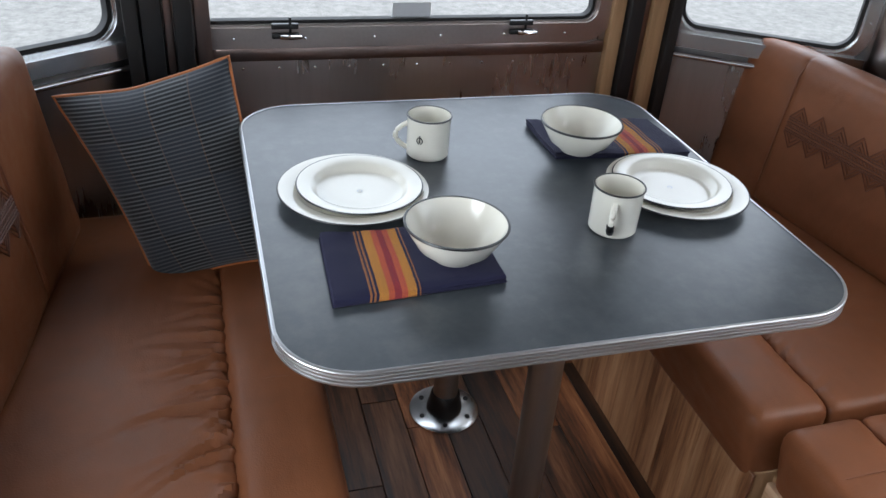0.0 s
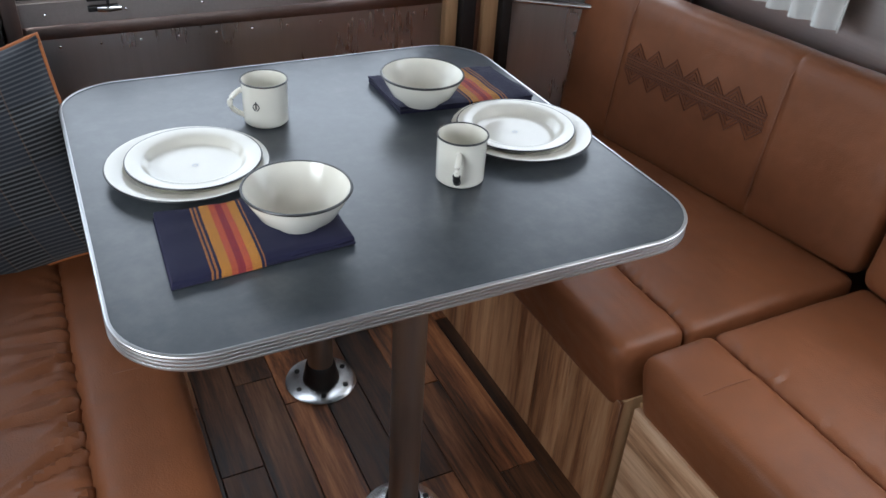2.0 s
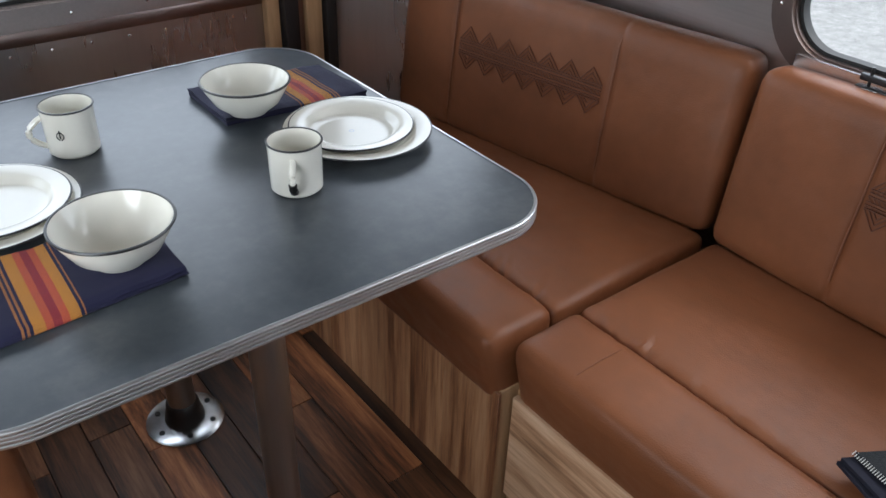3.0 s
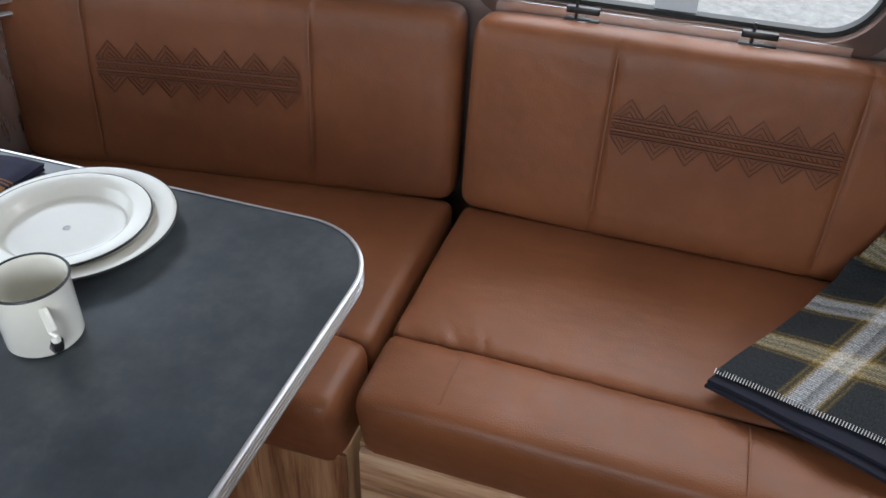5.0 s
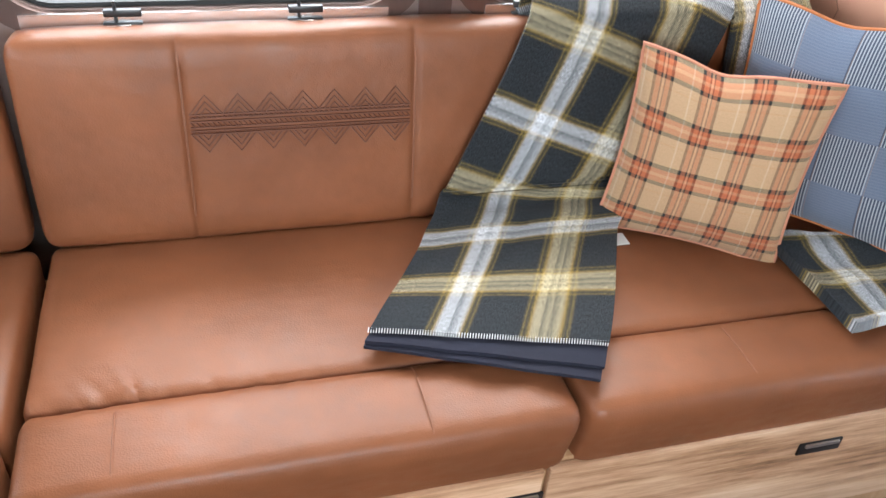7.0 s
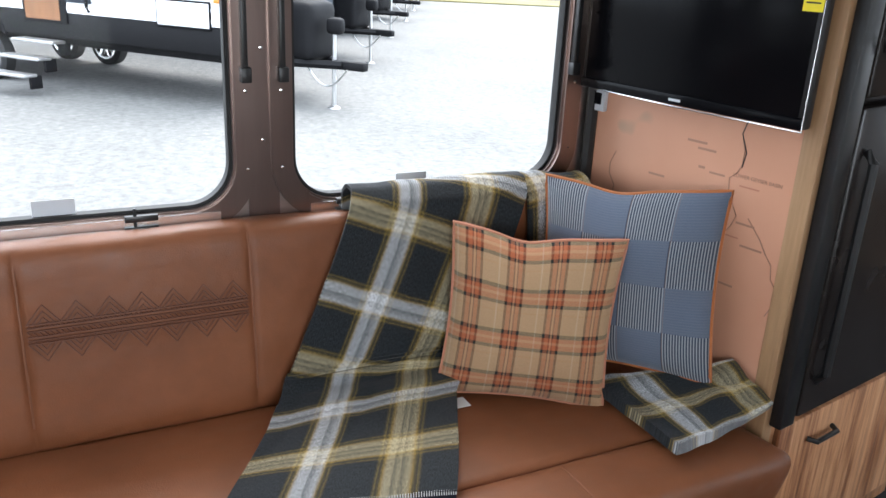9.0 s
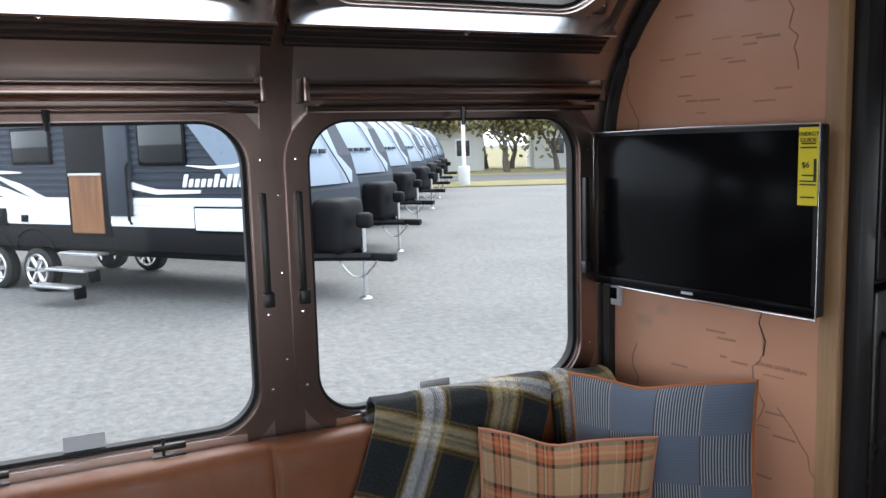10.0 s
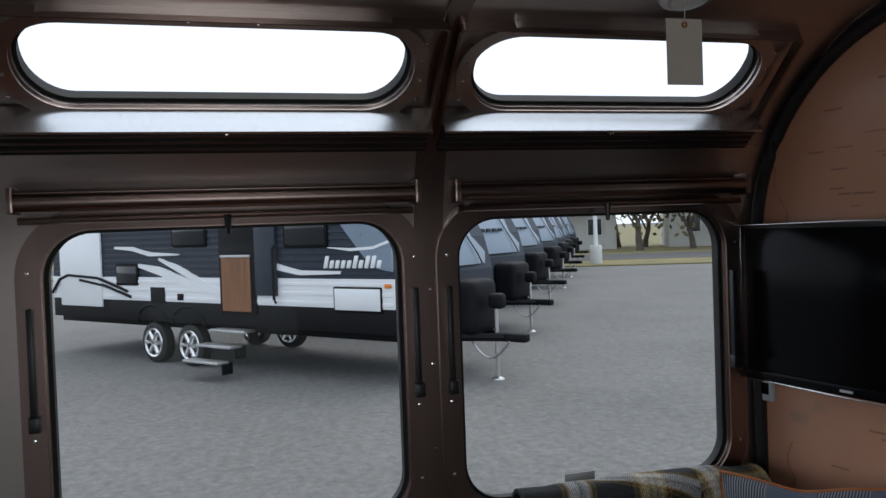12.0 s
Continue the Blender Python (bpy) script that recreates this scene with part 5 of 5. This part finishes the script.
def travel_trailer(label, m):
    """Local axes: +x runs from the hitch jack to the rear, +y is the door side, z is up from the ground."""
    t = thing("travel_trailer", label, "trailer", m, "parked trailers")
    F, R, LOW, BAND, TOP = 0.78, 9.4, 0.72, 1.48, 3.05
    BASE = 1.07
    prof = [(F + 0.1, LOW + 0.1), (F, 1.0), (F + 0.02, 1.5), (F + 0.16, 2.0), (F + 0.45, 2.5), (F + 0.9, 2.9), (F + 1.6, TOP), (R - 0.1, TOP), (R, TOP - 0.2), (R, LOW + 0.1)]
    bm = bmesh.new()
    a, b = [bm.verts.new((x, 1.2, z)) for x, z in prof], [bm.verts.new((x, -1.2, z)) for x, z in prof]
    bm.faces.new(a)
    bm.faces.new(b[::-1])
    for i in range(len(prof)):
        j = (i + 1) % len(prof)
        bm.faces.new((a[i], a[j], b[j], b[i]))
    part("shell", bm, X["slate"], t, "dark slate siding", soft=False)
    bm = bmesh.new()
    cp = [(F - 0.03, 1.58), (F + 0.0, 1.75), (F + 0.12, 2.0), (F + 0.41, 2.52), (F + 0.88, 2.93), (F + 1.6, TOP + 0.03)]
    rows = [[bm.verts.new((x + 0.12 * (abs(k - 8) / 8) ** 3, -1.215 + 2.43 * k / 16, z)) for k in range(17)] for x, z in cp]
    for p, q in zip(rows, rows[1:]):
        for k in range(16):
            bm.faces.new((p[k], p[k + 1], q[k + 1], q[k]))
    part("front_cap", bm, X["cap"], t, "pale blue-grey moulded front cap")
    part("cap_side", ribbon([(F + 0.06, 1.9, 1.58), (F + 0.3, 2.32, 1.62), (F + 0.55, 2.6, 1.78), (F + 0.8, 2.84, 2.05), (F + 1.2, 2.98, 2.5), (F + 1.6, TOP, 2.95)], 1.2, 1.228), X["cap"], t, "pale cap wrapping round the side")
    for y in (-0.75, 0.75):
        part("cap_seam", tube([(x - 0.012, y * (1.1 - 0.12 * k), z) for k, (x, z) in enumerate(cp)], 0.012, 5), X["slate"], t, "dark line curving up the cap")
    for k in range(4):
        part("cap_mark", box(F + 0.08, F + 0.12, -0.42 + 0.22 * k, -0.27 + 0.22 * k, 2.03, 2.10, 0.01), X["slate"], t, "dark maker's mark as a plain shape")
    for k in range(15):
        z = BAND + 0.05 + 0.1 * k
        if z < TOP - 0.1:
            part("siding_rib", box(F + (0.1 if z < 2.0 else 0.75), R - 0.05, 1.2, 1.214, z, z + 0.05, 0.006, 1), X["slate"], t)
    part("white_band", box(F + 0.03, R, 1.2, 1.222, BASE, BAND, 0.004, 1), X["white"], t, "white lower siding band")
    for k in range(3):
        z = BASE + (BAND - BASE) * (k + 0.25) / 3
        part("band_rib", box(F + 0.06, R - 0.02, 1.222, 1.230, z, z + 0.05, 0.004, 1), X["white"], t)
    part("upper_siding", box(F + 0.75, R - 0.03, 1.2, 1.224, 2.6, TOP - 0.04, 0.006, 1), X["white"], t, "white upper siding")
    part("rear_panel", box(7.7, 9.09, 1.2, 1.25, 0.93, 2.28, 0.02), X["white"], t, "white rear panel")
    part("skirt", box(F + 0.05, R, 1.16, 1.215, LOW, BASE, 0.01), X["skirt"], t, "black lower skirt")
    part("chassis", box(F, R + 0.1, -1.0, 1.0, LOW - 0.12, LOW + 0.12, 0.01), X["skirt"], t)
    # swooping graphics
    for rows in (
        [(7.26, 2.02, 1.98), (6.73, 2.01, 1.94), (6.22, 1.91, 1.84), (5.41, 1.87, 1.85)],
        [(6.56, 1.71, 1.65), (5.95, 1.66, 1.51), (5.15, 1.45, 1.3), (4.39, 1.26, 1.2)],
        [(5.97, 1.81, 1.77), (5.4, 1.67, 1.55), (4.89, 1.47, 1.37), (4.39, 1.3, 1.26)],
        [(3.5, 1.77, 1.71), (3.16, 1.72, 1.62), (2.58, 1.6, 1.53), (1.78, 1.59, 1.55)],
        [(2.01, 1.93, 1.92), (1.58, 1.91, 1.87), (1.16, 1.93, 1.89), (0.81, 2.03, 1.99)],
    ):
        part("graphic_stripe", ribbon(rows, 1.2, 1.234), X["white"], t, "white swoosh stripe")
    for pts in ([(R - 0.02, BASE + 0.1), (R - 0.3, BAND - 0.05), (9.09 - 0.3, BAND + 0.03), (7.7 + 0.1, BAND - 0.02), (7.7 - 0.8, BASE + 0.16)], [(9.09 - 0.7, BAND - 0.06), (7.7 - 0.1, BAND - 0.16), (7.7 - 0.9, BASE + 0.06)]):
        part("graphic_stripe", tube([(x, 1.254 if x > 7.7 else 1.236, z) for x, z in pts], 0.026, 6), X["skirt"], t, "black swoosh stripe")
    w = (2.12 - 1.02) / 10
    for k in range(10):
        x = 2.12 - w * k
        bm = box(x - w * 0.82, x - w * 0.12, 1.212, 1.236, 1.63, 1.63 + (1.77 - 1.63) * (1.25 if k in (0, 5, 7, 8) else 0.8), 0.012)
        for v in bm.verts:
            v.co.x -= (v.co.z - 1.63) * 0.3
        part("name_bar", bm, X["white"], t, "white letter bar")
    for x0, x1, z0, z1 in ((2.01, 2.9, 1.93, 2.53), (4.69, 5.59, 1.98, 2.53), (6.58, 7.25, 1.33, 1.71)):
        w = part("window", box(x0, x1, 1.2, 1.238, z0, z1, 0.03), X["skirt"], t, "dark tinted window")
        part("pane", box(x0 + 0.04, x1 - 0.04, 1.234, 1.244, z0 + 0.04, z1 - 0.04, 0.008), X["pane"], w)
    # solid black slab; its upper half paints the unlit interior
    d = part("doorway", box(3.53, 4.38, 1.19, 1.240, 0.92, 2.62, 0.01), X["skirt"], t, "open doorway, black standing in for its dark interior")
    part("interior", box(3.53 + 0.12, 4.38 - 0.06, 1.234, 1.246, 0.92 + 0.04, 1.80), X["door"], d, "brown timber seen through the doorway")
    part("handrail", box(3.53 + 0.1, 4.38 - 0.05, 1.24, 1.26, 1.80, 1.84, 0.006), X["step"], d, "bright rail across the doorway")
    part("door_leaf", box(3.06, 3.53 - 0.02, 1.21, 1.27, 0.92 + 0.3, 2.6, 0.01), X["slate"], t, "dark door leaf folded back")
    part("grab_handle", tube([(3.06, 1.28, 0.92 + 0.2), (3.06 - 0.02, 1.33, 0.92 + 0.25), (3.06 - 0.02, 1.33, 0.92 + 1.0), (3.06, 1.28, 0.92 + 1.05)], 0.022, 6), X["skirt"], t)
    h = part("hatch", box(1.03, 1.92, 1.215, 1.24, 1.02, 1.37, 0.02), X["skirt"], t, "white storage hatch with dark edge")
    part("hatch_panel", box(1.03 + 0.025, 1.92 - 0.025, 1.236, 1.248, 1.02 + 0.025, 1.37 - 0.025, 0.006), X["white"], h)
    part("vent_box", box(5.83, 6.23, 1.22, 1.24, 1.04, 1.31, 0.008), X["skirt"], t, "black square vent")
    part("inlet", box(5.83 - 0.5, 5.83 - 0.34, 1.22, 1.24, 1.04 + 0.06, 1.04 + 0.17, 0.008), X["skirt"], t)
    part("marker_lamp", box(0.92 - 0.06, 0.92 + 0.06, 1.22, 1.24, 1.39 - 0.03, 1.39 + 0.03, 0.008), X["amber"], t, "amber marker lamp")
    for k in range(3):
        y = 1.28 + 0.26 * k
        z = LOW - 0.02 - 0.2 * k
        st = part("step", box(3.53 + 0.02, 4.38 - 0.02, y, y + 0.22, z - 0.04, z, 0.008), X["step"], t, "grey folding step")
        part("step_arm", box(3.53 + 0.03, 3.53 + 0.07, y - 0.08, y + 0.1, z - 0.2, z - 0.03, 0.004), X["skirt"], st)
    for x in (5.26, 6.25):
        for sd in (0.99, -1.21):
            w = part("wheel", lathe([(0.17, -0.10), (0.30, -0.11), (0.345, -0.08), (0.35, 0.0), (0.345, 0.08), (0.30, 0.11), (0.20, 0.10), (0.17, 0.07)], 36), X["tyre"], t, "black tyre with alloy wheel", pose(x, sd + 0.11, 0.35, -90))
            part("rim", lathe([(0.255, 0.105), (0.245, 0.120), (0.215, 0.112), (0.19, 0.06), (0.10, 0.05), (0.0, 0.06)], 28), X["wheel"], w, "bright alloy rim")
            for k in range(6):
                q = math.pi / 3 * k
                part("spoke", tube([(0.03 * math.cos(q), 0.03 * math.sin(q), 0.09), (0.21 * math.cos(q), 0.21 * math.sin(q), 0.105)], 0.036, 6), X["wheel"], w)
        part("wheel_arch", tube([(x + 0.42 * math.cos(math.pi * k / 10), 1.2, LOW - 0.02 + 0.3 * math.sin(math.pi * k / 10)) for k in range(11)], 0.03, 6), X["skirt"], t)
    for sd in (1, -1):
        part("tongue", tube([(1.5, sd * 0.75, 0.62), (-0.15, sd * 0.05, 0.60)], 0.06, 6), X["skirt"], t, "black drawbar")
    part("coupler", box(-0.5, 0.0, -0.07, 0.07, 0.54, 0.66, 0.03), X["skirt"], t)
    part("gas_cover", pad(0.5, 0.66, 0.74, 0.1, 0.02, 0.12), X["skirt"], t, "black moulded gas bottle cover", pose(0.42, 0, 1.02))
    part("battery_box", box(0.62, 0.8, -0.62, -0.36, 0.62, 0.9, 0.02), X["skirt"], t)
    part("jack", tube([(0.0, 0, 0.02), (0.0, 0, 1.0)], 0.03, 10), X["step"], t, "silver tongue jack")
    part("jack_foot", lathe([(0.0, 0.0), (0.09, 0.0), (0.08, 0.02), (0.03, 0.04)], 14), X["step"], t, "round jack foot", pose(0, 0, 0))
    part("jack_head", pad(0.22, 0.16, 0.2, 0.05, 0.01, 0.06), X["skirt"], t, "black jack head", pose(-0.02, 0, 1.1))
    part("chain", tube([(-0.3 + 0.07 * k, 0.16, 0.56 - 0.24 * math.sin(math.pi * k / 9)) for k in range(10)], 0.014, 6), X["step"], t, "hanging safety chain")
    return t


first = travel_trailer("slate and white travel trailer with open door and steps", pose(11.30, -2.79, GZ, 0, 0, 38.4))
for x, y in ((15.8, -5.1), (20.7, -7.6), (25.6, -10.2), (30.5, -12.7), (35.5, -15.2), (40.4, -17.8)):
    tagged(copy_thing(first, pose(x, y, GZ, 0, 0, 38.4)), "slate travel trailer with pale blue-grey front cap in the row")

FAR = pose(38.1, -17.6, GZ, 0, 0, -26.0)   # local x runs away from the lot, y along the road
lawn = setting("ground_lawn", box(-1.5, 4, -120, 120, -0.1, 0.06), X["grass"], "strip of dry yellowish grass beside the road")
lawn.matrix_basis = FAR
road = setting("road", box(4, 12, -160, 160, -0.1, 0.07), X["asphalt"], "grey asphalt road beyond the lot")
road.matrix_basis = FAR
lawn2 = setting("ground_verge", box(12, 320, -160, 160, -0.1, 0.05), X["grass"], "dry grass beyond the road")
lawn2.matrix_basis = FAR
pole = thing("lamp_pole", "tall pale lot light pole on a concrete base", "street lamp", FAR)
part("base", lathe([(0.3, 0.0), (0.3, 0.95), (0.26, 1.0), (0.0, 1.0)], 20), X["concrete"], pole, "round concrete base")
part("mast", tube([(0, 0, 0.95), (0, 0, 7.4)], [0.11, 0.08], 10), X["white"], pole, "white tapered mast")


def house(x, y, w, d, h):
    hs = thing("house", "white clapboard house with dark roof across the road", "house", FAR @ pose(x * 0.62, y * 0.8, 0), "houses across the road")
    part("wall", box(-d / 2, d / 2, -w / 2, w / 2, 0, h, 0.02), X["house"], hs)
    bm = bmesh.new()
    q = [bm.verts.new(p) for p in ((-d / 2 - 0.4, -w / 2 - 0.4, h), (d / 2 + 0.4, -w / 2 - 0.4, h), (d / 2 + 0.4, w / 2 + 0.4, h), (-d / 2 - 0.4, w / 2 + 0.4, h), (0, -w / 2 - 0.4, h + d * 0.32), (0, w / 2 + 0.4, h + d * 0.32))]
    for f in ((0, 1, 4), (2, 3, 5), (0, 4, 5, 3), (1, 2, 5, 4), (0, 3, 2, 1)):
        bm.faces.new([q[k] for k in f])
    part("roof", bm, X["roof"], hs, "dark shingle roof", soft=False)
    n = int(w / 3)
    for k in range(n):
        yy = -w / 2 + w * (k + 0.5) / n
        wi = part("window", box(-d / 2 - 0.06, -d / 2 + 0.02, yy - 0.6, yy + 0.6, 1.1, 2.5, 0.02), X["white"], hs, "white framed window")
        part("pane", box(-d / 2 - 0.08, -d / 2 - 0.05, yy - 0.5, yy + 0.5, 1.2, 2.4), X["pane"], wi)


for x, y, w, d, h in ((42, 6, 13, 8, 3.6), (44, -14, 11, 8, 5.2), (46, 30, 14, 9, 3.4), (45, -36, 12, 8, 3.6)):
    house(x, y, w, d, h)


def tree(label, m, tall, seed, leafy):
    t = thing("tree", label, "tree", m, "trees across the road")
    rg = random.Random(seed)
    trunk, twigs = bmesh.new(), bmesh.new()
    tips = []

    def limb(p, d, r, L, depth):
        n = 3
        pts, rad = [p], [r]
        for k in range(n):
            d = (d + Vector((rg.uniform(-0.25, 0.25), rg.uniform(-0.25, 0.25), rg.uniform(-0.05, 0.2)))).normalized()
            pts.append(pts[-1] + d * L / n)
            rad.append(r * (1 - 0.45 * (k + 1) / n))
        tube(pts, rad, 6 if depth == 0 else 3, bm=trunk if depth == 0 else twigs, caps=False)
        tips.append(pts[-1])
        if depth < (4 if not leafy else 3):
            for k in range(4 if depth < 2 else 3):
                f = rg.uniform(0.45, 1.0)
                q = pts[0].lerp(pts[-1], f) if depth else pts[1].lerp(pts[-1], rg.uniform(0.2, 1))
                nd = (d + Vector((rg.uniform(-1, 1), rg.uniform(-1, 1), rg.uniform(-0.1, 0.6)))).normalized()
                limb(q, nd, rad[-1] * 0.7, L * rg.uniform(0.5, 0.72) * (1.9 if leafy and depth == 0 else 1.0), depth + 1)

    limb(Vector((0, 0, 0)), Vector((0, 0, 1)), tall * 0.018, tall * (0.16 if leafy else 0.42), 0)
    part("trunk", trunk, X["bark"], t, "tapered grey trunk")
    part("branches", twigs, X["bark"], t, "bare branching twigs")
    if leafy:
        bm = bmesh.new()
        for p in tips:
            for k in range(26):
                c = p + Vector((rg.gauss(0, 0.7), rg.gauss(0, 0.7), rg.gauss(0, 0.55)))
                u = Vector((rg.uniform(-1, 1), rg.uniform(-1, 1), rg.uniform(-1, 1))).normalized() * 0.24
                v = u.orthogonal().normalized() * 0.16
                bm.faces.new([bm.verts.new(q) for q in (c - u, c + v, c + u, c - v)])
        part("crown", bm, X["leaf"], t, "thin crown of yellow-brown leaves", soft=False)
    return t


bare = tree("tall bare winter tree across the road", FAR @ pose(27, -2, 0), 15, 1, False)
bare2 = tree("tall bare winter tree across the road", FAR @ pose(29, 19, 0), 16, 2, False)
leafy = tree("tree with thin yellow-brown leaves beside the road", FAR @ pose(19, -7, 0), 14, 5, True)
leafy2 = tree("tree with thin yellow-brown leaves beside the road", FAR @ pose(21, 3, 0), 15, 6, True)
for src, x, y, a in ((leafy, 27, -15, 20), (leafy2, 28, -4, 80), (leafy, 29, -26, 190), (leafy2, 38, -13, 100), (leafy, 40, -5, 230), (leafy2, 41, -24, 310), (leafy, 29, 12, 330), (bare, 42, -12, 70), (bare2, 46, -23, 130), (bare, 48, 40, 200), (bare2, 45, 9, 40), (bare, 44, -36, 10), (bare2, 50, -30, 250), (bare, 52, -18, 160), (leafy2, 34, -20, 60), (leafy, 36, -31, 140), (leafy, 34, 20, 250), (leafy2, 31, 37, 20)):
    copy_thing(src, FAR @ pose(x * 0.62, y * 0.8, 0, 0, 0, a))

# ---- floor planks ----
rng = random.Random(3)
plank_meshes = []
for L in (0.5, 0.8, 1.1):
    me = bpy.data.meshes.new("plank")
    b = box(0, 0.0885, 0, L - 0.002, -0.004, 0.0, 0.0012, 1)
    b.to_mesh(me)
    b.free()
    me.materials.append(M["plank"])
    plank_meshes.append((L, me))
for k in range(10):
    x = 0.62 + 0.09 * k
    yy = -0.6 - rng.random() * 0.5
    while yy < 2.2:
        L, me = rng.choice(plank_meshes)
        ob = new("plank", me)
        ob.parent = floor
        ob.matrix_basis = pose(x, yy, 0) @ Matrix.Diagonal((1, min(1.0, (2.25 - yy) / L), 1, 1))
        yy += L
